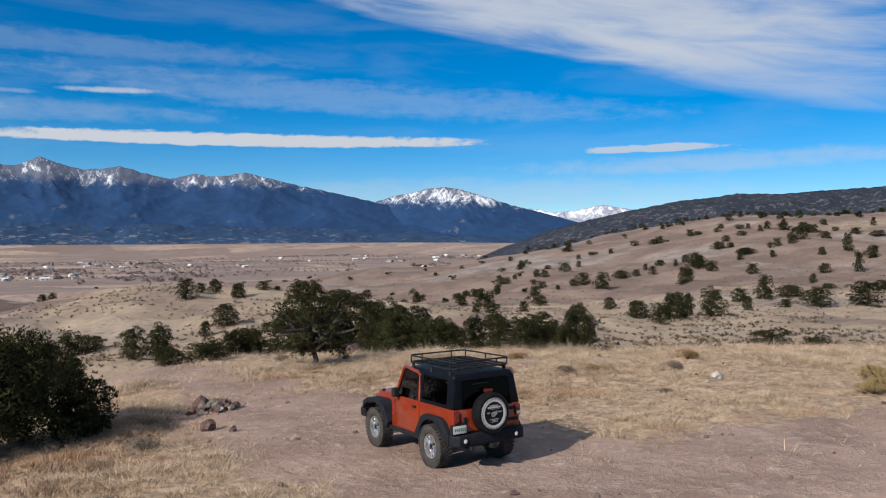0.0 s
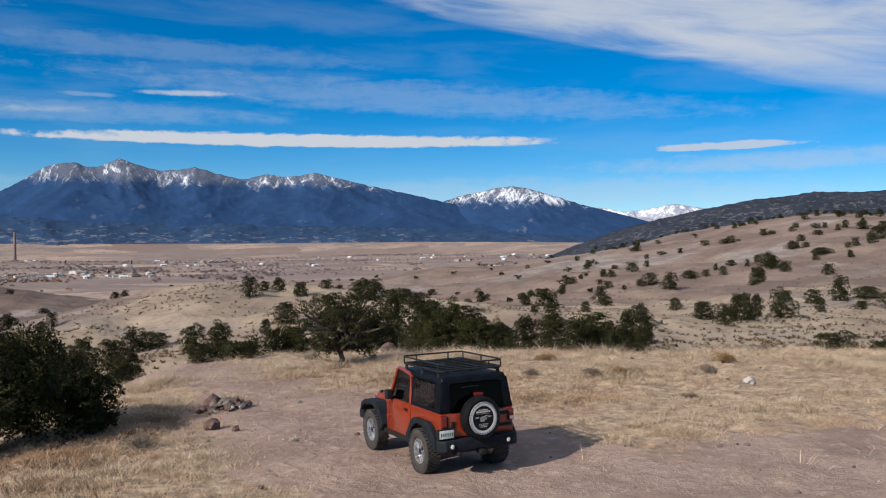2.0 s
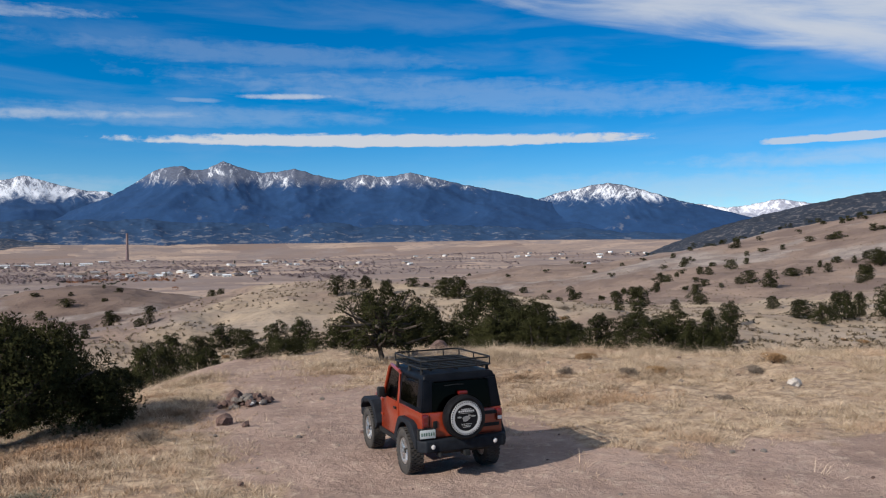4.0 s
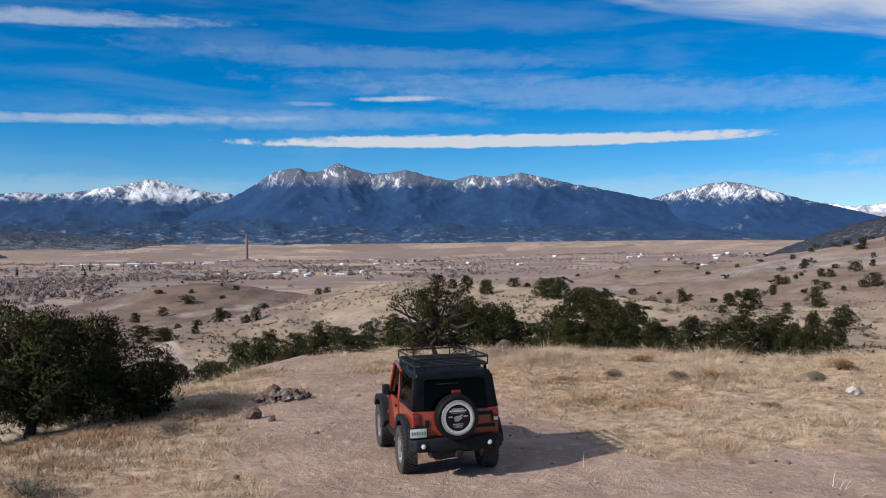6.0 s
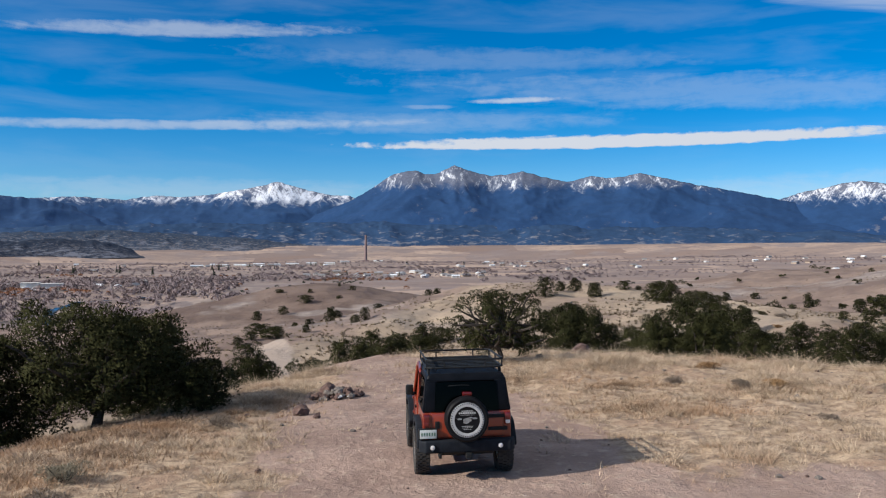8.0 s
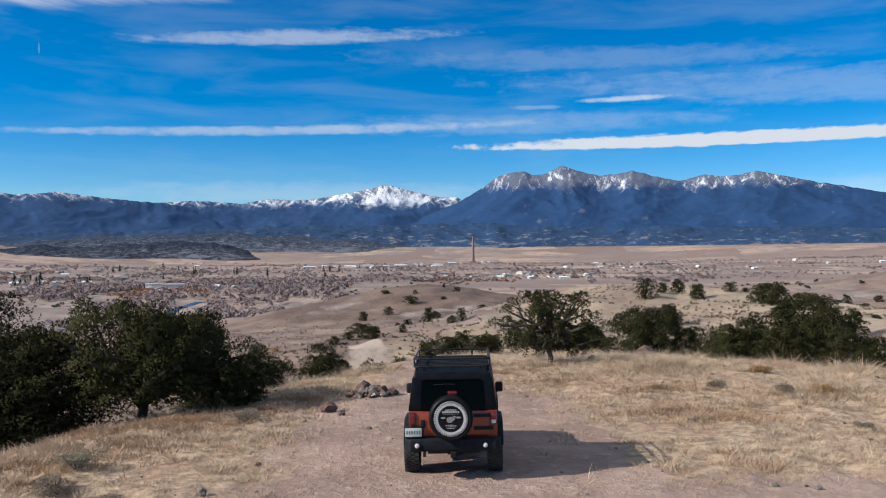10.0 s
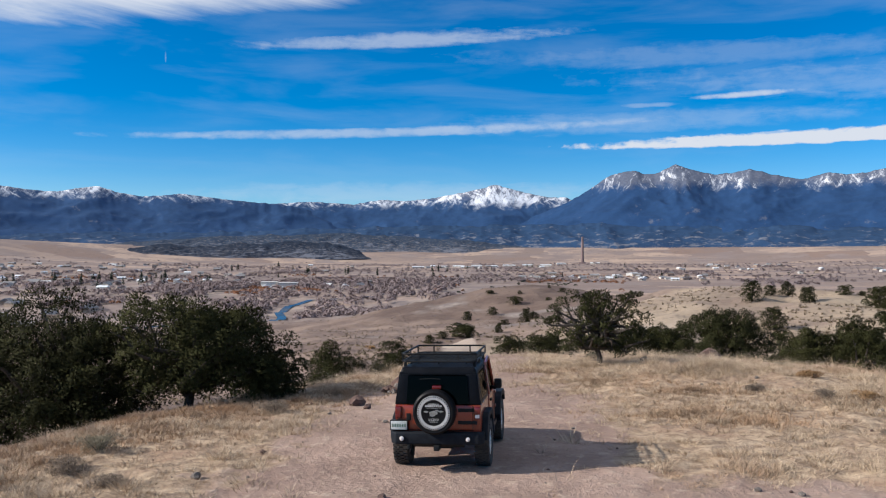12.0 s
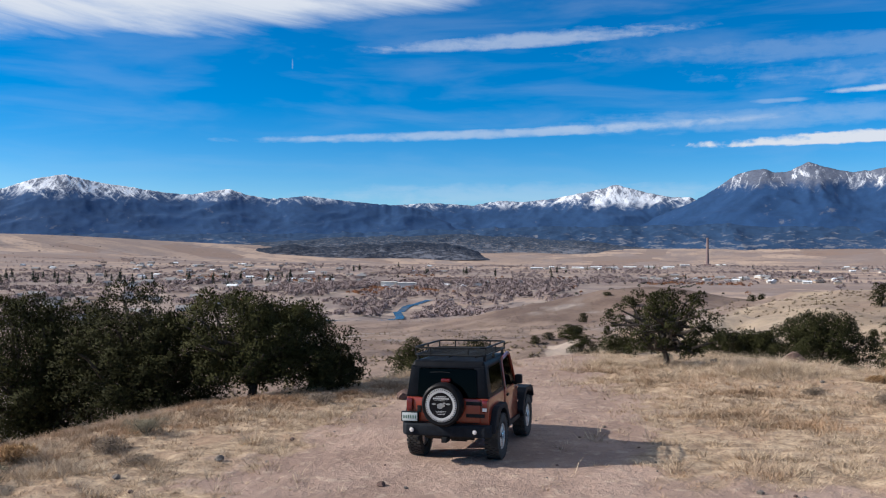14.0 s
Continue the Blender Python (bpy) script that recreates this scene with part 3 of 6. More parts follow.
def prism(outline, x0, x1, bevel=0.008, segments=2):
    """An outline in y and z, carried from x0 to x1."""
    bm = bmesh.new()
    a, b = [bm.verts.new((x0, y, z)) for y, z in outline], [bm.verts.new((x1, y, z)) for y, z in outline]
    bm.faces.new(a)
    bm.faces.new(b[::-1])
    n = len(outline)
    for i in range(n):
        bm.faces.new((a[i], b[i], b[(i + 1) % n], a[(i + 1) % n]))
    bmesh.ops.recalc_face_normals(bm, faces=bm.faces[:])
    if bevel:
        bmesh.ops.bevel(bm, geom=bm.edges[:], offset=bevel, segments=segments, affect="EDGES", profile=0.6)
    bmesh.ops.triangulate(bm, faces=[f for f in bm.faces if len(f.verts) > 4])
    return bm


def lathe(outline, sides=32):
    """An outline of x and radius, turned round the x axis."""
    bm = bmesh.new()
    rings = []
    for k in range(sides):
        a = 2 * math.pi * k / sides
        rings.append([bm.verts.new((x, r * math.cos(a), r * math.sin(a))) for x, r in outline])
    for k in range(sides):
        p, q = rings[k], rings[(k + 1) % sides]
        for i in range(len(outline) - 1):
            bm.faces.new((p[i], q[i], q[i + 1], p[i + 1]))
    bmesh.ops.remove_doubles(bm, verts=bm.verts[:], dist=1e-5)
    bmesh.ops.recalc_face_normals(bm, faces=bm.faces[:])
    return bm


def tube(bm, points, radius, sides=6, closed=False, taper=1.0):
    """A round bar along points, added to bm."""
    pts = [Vector(p) for p in points]
    n, rings = len(pts), []
    for i, p in enumerate(pts):
        before, after = pts[i - 1 if closed or i else 0], pts[(i + 1) % n if closed or i < n - 1 else i]
        d = (after - before).normalized()
        side = d.cross(Vector((0.13, 0.21, 0.97)))
        side = (side if side.length > 0.15 else d.cross(Vector((1, 0, 0)))).normalized()
        up = side.cross(d)
        r = radius * (1 + (taper - 1) * i / max(1, n - 1))
        rings.append([bm.verts.new(p + side * r * math.cos(2 * math.pi * k / sides) + up * r * math.sin(2 * math.pi * k / sides)) for k in range(sides)])
    for i in range(n if closed else n - 1):
        a, b = rings[i], rings[(i + 1) % n]
        for k in range(sides):
            bm.faces.new((a[k], a[(k + 1) % sides], b[(k + 1) % sides], b[k]))
    if not closed:
        bm.faces.new(rings[0][::-1])
        bm.faces.new(rings[-1])
    return bm


def moved(bm, m):
    bmesh.ops.transform(bm, matrix=m, verts=bm.verts[:])
    return bm


# ---- the car ----
PAINT = mottled("orange_car_paint", (0.20, 0.021, 0.0045), (0.235, 0.027, 0.006), 3.0, 0.34, 0.0, 0.0, 0.7)
FLARE = mottled("grey_black_plastic", (0.010, 0.012, 0.016), (0.017, 0.020, 0.025), 9.0, 0.6, 0.0004)
BLACK_TOP = mottled("black_hardtop", (0.003, 0.004, 0.006), (0.006, 0.007, 0.010), 6.0, 0.42, 0.0003)
RUBBER = mottled("dusty_tyre_rubber", (0.022, 0.021, 0.020), (0.055, 0.048, 0.042), 7.0, 0.85, 0.001)
ALLOY = mottled("silver_alloy", (0.55, 0.55, 0.55), (0.66, 0.66, 0.65), 8.0, 0.32, 0.0, 0.9)
STEEL_BLACK = mottled("black_powder_coat", (0.012, 0.013, 0.014), (0.022, 0.023, 0.024), 12.0, 0.5)
RED_LENS = mottled("red_lamp_lens", (0.10, 0.007, 0.006), (0.15, 0.010, 0.008), 20.0, 0.18, 0.0, 0.0, 0.5)
PALE_LENS = mottled("pale_lamp_lens", (0.62, 0.58, 0.54), (0.74, 0.70, 0.66), 25.0, 0.2, 0.0, 0.0, 0.5)
WHITE_PRINT = mottled("white_print", (0.36, 0.36, 0.36), (0.48, 0.48, 0.47), 15.0, 0.6)
VINYL = mottled("black_vinyl", (0.006, 0.006, 0.007), (0.011, 0.011, 0.012), 14.0, 0.45)
PLATE_WHITE = mottled("plate_white", (0.40, 0.43, 0.42), (0.50, 0.53, 0.52), 20.0, 0.5)
PLATE_GREEN = mottled("plate_green", (0.05, 0.12, 0.08), (0.07, 0.15, 0.10), 20.0, 0.5)
CABIN = mottled("dark_cabin_cloth", (0.018, 0.017, 0.016), (0.030, 0.028, 0.026), 12.0, 0.9)


def tinted_glass():
    m, n, s = material("tinted_glass")
    g = n.add("ShaderNodeBsdfGlass")
    g.inputs["Color"].default_value = (0.02, 0.022, 0.022, 1)
    g.inputs["Roughness"].default_value, g.inputs["IOR"].default_value = 0.0, 1.05
    gloss = n.add("ShaderNodeBsdfGlossy")
    gloss.inputs["Roughness"].default_value = 0.03
    mixer, f = n.add("ShaderNodeMixShader"), n.add("ShaderNodeFresnel")
    f.inputs["IOR"].default_value = 1.32
    n.link(n.math("MULTIPLY", f.outputs[0], 0.35), mixer.inputs[0])
    n.link(g.outputs[0], mixer.inputs[1])
    n.link(gloss.outputs[0], mixer.inputs[2])
    out = [q for q in m.node_tree.nodes if q.bl_idname == "ShaderNodeOutputMaterial"][0]
    n.link(mixer.outputs[0], out.inputs[0])
    return m


for plain in (BLACK_TOP, VINYL, STEEL_BLACK, FLARE):
    for node in plain.node_tree.nodes:
        if node.bl_idname == "ShaderNodeBsdfPrincipled":
            node.inputs["Specular IOR Level"].default_value = 0.10
GLASS = tinted_glass()


def arch(cy, cz, r, a0, a1, n):
    return [(cy + r * math.cos(radians(a0 + (a1 - a0) * k / n)), cz + r * math.sin(radians(a0 + (a1 - a0) * k / n))) for k in range(n + 1)]


def wheel(car, x, y, z, side, radius=0.405, width=0.27):
    """One road wheel: tyre with lugs, alloy rim with five double spokes, hub cap."""
    hub = new("wheel")
    hub.parent, hub.matrix_basis = car, pose(x, y, z, 0, 0, 0 if side > 0 else 180)
    w = width / 2
    tyre = lathe([(-w * 0.7, 0.225), (-w * 0.95, 0.26), (-w, 0.32), (-w * 0.94, radius - 0.035), (-w * 0.8, radius - 0.012), (0, radius - 0.008),
                  (w * 0.8, radius - 0.012), (w * 0.94, radius - 0.035), (w, 0.32), (w * 0.95, 0.26), (w * 0.7, 0.225)], 40)
    for k in range(34):
        for row, (xa, xb) in enumerate(((-w * 0.96, -w * 0.45), (-w * 0.38, w * 0.05), (w * 0.10, w * 0.40), (w * 0.45, w * 0.96))):
            a = 2 * math.pi * (k + 0.5 * (row % 2)) / 34
            lug = box(xa, xb, -0.024, 0.024, radius - 0.02, radius + 0.006, 0)
            moved(lug, Matrix.Rotation(a, 4, "X"))
            me = bpy.data.meshes.new("lug")
            lug.to_mesh(me)
            lug.free()
            tyre.from_mesh(me)
            bpy.data.meshes.remove(me)
    part("tyre", tyre, RUBBER, hub, "dusty black off-road tyre")
    rim = lathe([(-w * 0.5, 0.0), (-w * 0.5, 0.20), (-w * 0.7, 0.228), (w * 0.72, 0.232), (w * 0.82, 0.226), (w * 0.80, 0.208), (w * 0.30, 0.196), (w * 0.12, 0.06), (w * 0.12, 0.0)], 36)
    part("rim", rim, ALLOY, hub)
    spokes = bmesh.new()
    for k in range(5):
        for off in (-0.16, 0.16):
            a = 2 * math.pi * k / 5 + off
            b = 2 * math.pi * k / 5 + off * 1.35
            tube(spokes, [(w * 0.50, 0.045 * math.cos(a), 0.045 * math.sin(a)), (w * 0.62, 0.13 * math.cos(a), 0.13 * math.sin(a)), (w * 0.66, 0.212 * math.cos(b), 0.212 * math.sin(b))], 0.026, 6, taper=0.8)
    part("spokes", spokes, ALLOY, hub, "silver double spokes")
    part("hub_cap", lathe([(w * 0.3, 0.075), (w * 0.62, 0.068), (w * 0.68, 0.05), (w * 0.69, 0.0)], 20), STEEL_BLACK, hub, "dark round hub cap")


SHORT = 0.945  # the front part of the body against the drawn side view


def build_car():
    car = new("off_road_car")
    body = part("body", prism([(-0.70, 0.66), (-0.70, 1.165), (0.2, 1.17), (1.62, 1.18), (1.72, 1.16), (1.78, 1.10), (1.78, 0.52), (0.60, 0.50)] + arch(0, 0.44, 0.50, 10, 165, 9) + [(-0.52, 0.62)], -0.765, 0.765, 0.018, 3), PAINT, car)
    # hood and nose, narrowing forwards
    part("hood", hexa([(-0.66, 1.70, 0.80), (0.66, 1.70, 0.80), (0.53, 2.96, 0.78), (-0.53, 2.96, 0.78)], [(-0.64, 1.66, 1.20), (0.64, 1.66, 1.20), (0.50, 2.90, 1.11), (-0.50, 2.90, 1.11)], 0.05, 4), PAINT, car)
    part("nose", hexa([(-0.56, 1.80, 0.50), (0.56, 1.80, 0.50), (0.55, 3.02, 0.55), (-0.55, 3.02, 0.55)], [(-0.60, 1.80, 0.86), (0.60, 1.80, 0.86), (0.55, 2.99, 1.02), (-0.55, 2.99, 1.02)], 0.03, 2), PAINT, car)
    for x in (-0.30, 0.30):
        latch = box(x * 1.75 - 0.02, x * 1.75 + 0.02, 2.55, 2.66, 1.10, 1.16, 0.01)
        part("hood_latch", latch, STEEL_BLACK, car)
    part("front_bumper", box(-0.80, 0.80, 3.05, 3.28, 0.52, 0.72, 0.05, 3), FLARE, car)
    # flares over the wheels
    for s in (-1, 1):
        front = [(1.84, 0.52), (1.80, 0.60), (2.02, 0.92), (2.16, 1.00), (2.78, 0.985), (2.98, 0.90), (3.04, 0.72), (2.99, 0.72), (2.92, 0.82), (2.74, 0.90)] + arch(2.424, 0.44, 0.485, 62, 178, 8)
        part("front_flare", prism(front, min(s * 0.56, s * 0.87), max(s * 0.56, s * 0.87), 0.018, 3), FLARE, car, "grey-black plastic fender flare")
        rear = [(0.62, 0.50), (0.60, 0.62), (0.36, 0.93), (0.24, 0.985), (-0.30, 0.985), (-0.46, 0.93), (-0.64, 0.70), (-0.66, 0.56), (-0.58, 0.56), (-0.50, 0.66)] + arch(0, 0.43, 0.475, 150, 5, 9)
        part("rear_flare", prism(rear, min(s * 0.74, s * 0.87), max(s * 0.74, s * 0.87), 0.018, 3), FLARE, car, "grey-black plastic fender flare")
        part("rock_rail", box(min(s * 0.70, s * 0.80), max(s * 0.70, s * 0.80), 0.58, 1.86, 0.44, 0.53, 0.02), STEEL_BLACK, car)
        # door with its window frame
        door = part("door", prism([(0.57, 0.60), (0.57, 1.165), (1.58, 1.172), (1.62, 1.05), (1.60, 0.56), (0.72, 0.56)], min(s * 0.755, s * 0.783), max(s * 0.755, s * 0.783), 0.012, 2), PAINT, car)
        frame_bm = bmesh.new()
        loop = [(0.57, 1.17), (0.58, 1.68), (0.66, 1.72), (1.20, 1.79), (1.30, 1.74), (1.56, 1.18)]
        tube(frame_bm, [(s * (0.765 - 0.075 * (z - 1.17) / 0.62), y, z) for y, z in loop], 0.035, 6)
        part("window_frame", frame_bm, PAINT, door)
        pane = bmesh.new()
        pane.faces.new([pane.verts.new((s * (0.76 - 0.075 * (z - 1.17) / 0.62), y, z)) for y, z in loop])
        bmesh.ops.solidify(pane, geom=pane.faces[:], thickness=0.006)
        bmesh.ops.recalc_face_normals(pane, faces=pane.faces[:])
        part("door_glass", pane, GLASS, door, "tinted side window", True)
        part("door_handle", box(min(s * 0.783, s * 0.815), max(s * 0.783, s * 0.815), 0.66, 0.80, 1.03, 1.075, 0.012), STEEL_BLACK, door)
        for z in (0.78, 1.06):
            part("hinge", box(min(s * 0.782, s * 0.802), max(s * 0.782, s * 0.802), 1.56, 1.70, z, z + 0.05, 0.008), PAINT, door)
        mirror = part("door_mirror", box(min(s * 0.80, s * 0.95), max(s * 0.80, s * 0.95), 1.33, 1.45, 1.17, 1.36, 0.045, 3), STEEL_BLACK, car, "black door mirror")
        part("mirror_arm", box(min(s * 0.74, s * 0.84), max(s * 0.74, s * 0.84), 1.37, 1.43, 1.15, 1.22, 0.015), STEEL_BLACK, mirror)
        # rear lamp
        lamp = part("tail_lamp", box(s * 0.705 - 0.055, s * 0.705 + 0.055, -0.755, -0.695, 0.93, 1.14, 0.02, 2), RED_LENS, car, "red tail lamp")
        part("reversing_lens", box(s * 0.705 - 0.04, s * 0.705 + 0.04, -0.762, -0.745, 0.95, 1.01, 0.008), PALE_LENS if s > 0 else RED_LENS, lamp)
        # round reflectors in the bumper
        ring = part("bumper_reflector", moved(lathe([(0, 0), (0, 0.052), (0.02, 0.052), (0.026, 0.046), (0.026, 0.040)], 20), pose((-0.62 if s < 0 else 0.55), -0.855, 0.615, 0, 0, -90)), STEEL_BLACK, car)
        part("lens", moved(lathe([(0, 0.044), (0.024, 0.042), (0.034, 0.02), (0.036, 0)], 16), pose((-0.62 if s < 0 else 0.55), -0.855, 0.615, 0, 0, -90)), PALE_LENS, ring, "white round lens")
        for y, z in ((0.0, 0.405), (2.424 * SHORT, 0.405)):
            wheel(car, s * 0.755 if s < 0 else 0.73, y, z, s)
        # rear side window of the hardtop
        quarter = bmesh.new()
        edge = [(-0.46, 1.235), (-0.44, 1.61), (-0.38, 1.655), (0.43, 1.67), (0.47, 1.64), (0.46, 1.235)]
        quarter.faces.new([quarter.verts.new((s * (0.772 - 0.10 * (z - 1.17) / 0.70), y, z)) for y, z in edge])
        bmesh.ops.solidify(quarter, geom=quarter.faces[:], thickness=0.008)
        bmesh.ops.recalc_face_normals(quarter, faces=quarter.faces[:])
        part("quarter_window", quarter, GLASS, car, "tinted hardtop side window", True)
        for a, b in (((-0.74, -0.44), (-0.64, -0.43)), ((0.45, 0.57), (0.46, 0.58))):
            lean = 0.072
            pillar = hexa([(s * 0.70, a[0] if a[0] > 0 else -0.70, 1.175), (s * 0.768, a[0] if a[0] > 0 else -0.70, 1.175), (s * 0.768, a[1], 1.175), (s * 0.70, a[1], 1.175)],
                          [(s * 0.62, b[0], 1.72), (s * (0.768 - lean), b[0], 1.72), (s * (0.768 - lean), b[1], 1.72), (s * 0.62, b[1], 1.72)], 0.02, 2)
            part("pillar", pillar, BLACK_TOP, car, "black hardtop pillar")
        part("belt_sill", hexa([(s * 0.70, -0.70, 1.168), (s * 0.770, -0.70, 1.168), (s * 0.770, 0.57, 1.168), (s * 0.70, 0.57, 1.168)], [(s * 0.70, -0.69, 1.245), (s * 0.762, -0.69, 1.245), (s * 0.762, 0.57, 1.245), (s * 0.70, 0.57, 1.245)], 0.01, 2), BLACK_TOP, car)
    # hardtop roof
    part("hardtop_roof", hexa([(-0.705, -0.655, 1.66), (0.705, -0.655, 1.66), (0.690, 1.30, 1.66), (-0.690, 1.30, 1.66)], [(-0.66, -0.60, 1.795), (0.66, -0.60, 1.795), (0.65, 1.22, 1.785), (-0.65, 1.22, 1.785)], 0.055, 4), BLACK_TOP, car, "black hardtop roof")
    for x in (-0.62, 0.62):
        part("rear_frame", hexa([(x - 0.11, -0.705, 1.172), (x + 0.11, -0.705, 1.172), (x + 0.11, -0.66, 1.172), (x - 0.11, -0.66, 1.172)], [(x * 0.95 - 0.09, -0.655, 1.68), (x * 0.95 + 0.09, -0.655, 1.68), (x * 0.95 + 0.09, -0.60, 1.68), (x * 0.95 - 0.09, -0.60, 1.68)], 0.012, 2), BLACK_TOP, car)
    back = hexa([(-0.56, -0.712, 1.178), (0.56, -0.712, 1.178), (0.56, -0.704, 1.178), (-0.56, -0.704, 1.178)], [(-0.53, -0.668, 1.66), (0.53, -0.668, 1.66), (0.53, -0.660, 1.66), (-0.53, -0.660, 1.66)], 0)
    rear_glass = part("rear_glass", back, GLASS, car, "dark tinted rear window", True)
    wiper = bmesh.new()
    tube(wiper, [(0.05, -0.695, 1.60), (-0.10, -0.70, 1.61), (-0.32, -0.70, 1.60)], 0.008, 5)
    part("wiper", wiper, STEEL_BLACK, rear_glass)
    part("brake_light", box(-0.08, 0.08, -0.80, -0.71, 1.44, 1.50, 0.01), RED_LENS, car, "red high brake light")
    part("brake_light_post", box(-0.025, 0.025, -0.82, -0.72, 1.10, 1.45, 0.01), STEEL_BLACK, car)
    # windscreen
    screen = hexa([(-0.66, 1.60, 1.19), (0.66, 1.60, 1.19), (0.66, 1.61, 1.19), (-0.66, 1.61, 1.19)], [(-0.60, 1.28, 1.68), (0.60, 1.28, 1.68), (0.60, 1.29, 1.68), (-0.60, 1.29, 1.68)], 0)
    part("windscreen", screen, GLASS, car, "", True)
    for s in (-1, 1):
        post = hexa([(s * 0.66, 1.57, 1.18), (s * 0.745, 1.57, 1.18), (s * 0.745, 1.64, 1.18), (s * 0.66, 1.64, 1.18)], [(s * 0.60, 1.26, 1.70), (s * 0.68, 1.26, 1.70), (s * 0.68, 1.32, 1.70), (s * 0.60, 1.32, 1.70)], 0.012, 2)
        part("windscreen_post", post, PAINT, car)
    # cabin
    for x in (-0.36, 0.36):
        seat = part("seat", hexa([(x - 0.24, 0.55, 1.0), (x + 0.24, 0.55, 1.0), (x + 0.24, 0.72, 1.0), (x - 0.24, 0.72, 1.0)], [(x - 0.20, 0.44, 1.42), (x + 0.20, 0.44, 1.42), (x + 0.20, 0.55, 1.42), (x - 0.20, 0.55, 1.42)], 0.04, 3), CABIN, car, "dark cloth front seat")
        part("headrest", box(x - 0.13, x + 0.13, 0.42, 0.52, 1.42, 1.58, 0.04, 3), CABIN, seat)
    roll = bmesh.new()
    for s in (-1, 1):
        tube(roll, [(s * 0.60, -0.50, 1.17), (s * 0.58, -0.36, 1.52), (s * 0.56, -0.20, 1.62), (s * 0.56, 0.50, 1.62), (s * 0.56, 1.20, 1.62)], 0.032, 6)
        tube(roll, [(s * 0.60, 0.50, 1.17), (s * 0.56, 0.50, 1.62)], 0.032, 6)
    tube(roll, [(-0.56, 0.50, 1.62), (0.56, 0.50, 1.62)], 0.032, 6)
    part("roll_bar", roll, CABIN, car)
    steer = bmesh.new()
    tube(steer, [(-0.36 + 0.18 * math.cos(a * math.pi / 8), 1.24 - 0.05 * math.sin(a * math.pi / 8), 1.22 + 0.17 * math.sin(a * math.pi / 8)) for a in range(16)], 0.016, 5, True)
    part("steering_wheel", steer, CABIN, car)
    # tailgate
    gate = part("tailgate", box(-0.62, 0.62, -0.728, -0.690, 0.74, 1.155, 0.015, 2), PAINT, car)
    for z in (0.84, 1.05):
        part("tailgate_hinge", box(0.36, 0.70, -0.745, -0.722, z, z + 0.06, 0.008), STEEL_BLACK, gate)
    part("tailgate_latch", box(-0.56, -0.48, -0.745, -0.722, 0.90, 1.02, 0.015), STEEL_BLACK, gate)
    part("tailgate_seam", box(-0.635, 0.635, -0.7035, -0.695, 0.728, 0.738, 0), STEEL_BLACK, gate)
    # rear bumper
    bumper = [(-0.84, -0.62), (-0.84, -0.74), (-0.74, -0.855), (0.74, -0.855), (0.82, -0.74), (0.82, -0.62)]
    bm = bmesh.new()
    low, high = [bm.verts.new((x, y, 0.51)) for x, y in bumper], [bm.verts.new((x, y, 0.715)) for x, y in bumper]
    bm.faces.new(low), bm.faces.new(high)
    for i in range(6):
        bm.faces.new((low[i], low[(i + 1) % 6], high[(i + 1) % 6], high[i]))
    bmesh.ops.recalc_face_normals(bm, faces=bm.faces[:])
    bmesh.ops.bevel(bm, geom=bm.edges[:], offset=0.03, segments=3, affect="EDGES", profile=0.6)
    rear_bumper = part("rear_bumper", bm, FLARE, car, "grey-black plastic rear bumper")
    part("tow_hitch", box(-0.05, 0.05, -0.93, -0.70, 0.42, 0.51, 0.012), STEEL_BLACK, rear_bumper)
    part("tow_hook", box(-0.52, -0.47, -0.93, -0.72, 0.44, 0.51, 0.015), STEEL_BLACK, rear_bumper)
    # plate
    plate = part("license_plate", box(-0.83, -0.54, -0.795, -0.785, 0.75, 0.895, 0.008), PLATE_WHITE, car, "white and green plate with bars")
    for k in range(6):
        x = -0.805 + k * 0.044
        part("plate_bar", box(x, x + 0.022, -0.7985, -0.7945, 0.795, 0.850, 0), PLATE_GREEN, plate)
    part("plate_bracket", box(-0.85, -0.525, -0.788, -0.70, 0.735, 0.91, 0.01), STEEL_BLACK, car)
    # spare wheel with printed cover
    spare = new("spare_wheel")
    spare.parent, spare.matrix_basis = car, pose(-0.03, -0.86, 1.07, 0, 0, -90)
    part("spare_tyre", lathe([(-0.12, 0.18), (-0.125, 0.30), (-0.11, 0.36), (-0.07, 0.378), (0.06, 0.378), (0.105, 0.365), (0.125, 0.335), (0.118, 0.30), (0.118, 0.0)], 44), VINYL, spare, "black spare tyre cover")
    part("cover_ring", lathe([(0.118, 0.218), (0.124, 0.220), (0.127, 0.255), (0.124, 0.288), (0.117, 0.290)], 44), WHITE_PRINT, spare, "pale printed ring")
    tick_me = None
    for k in range(44):
        a = 2 * math.pi * k / 44
        m = Matrix.Rotation(a, 4, "X") @ pose(0.1265, 0, 0.272)
        if tick_me is None:
            first = part("ring_tick", box(-0.001, 0.0022, -0.008, 0.008, -0.012, 0.012, 0), VINYL, spare)
            tick_me = first.data
            first.matrix_basis = m
        else:
            share("ring_tick", tick_me, spare, m)
    for z, half, tall in ((0.150, 0.10, 0.018), (0.118, 0.15, 0.034), (0.083, 0.13, 0.008), (-0.100, 0.10, 0.012), (-0.125, 0.09, 0.010), (-0.150, 0.07, 0.012)):
        n_bits = max(3, int(half * 2 / 0.034))
        for k in range(n_bits):
            y = -half + 2 * half * (k + 0.5) / n_bits
            part("print_bar", box(0.117, 0.1225, y - half / n_bits * 0.72, y + half / n_bits * 0.72, z - tall / 2, z + tall / 2 - 0.05 * abs(y), 0), WHITE_PRINT, spare)
    badge = bmesh.new()
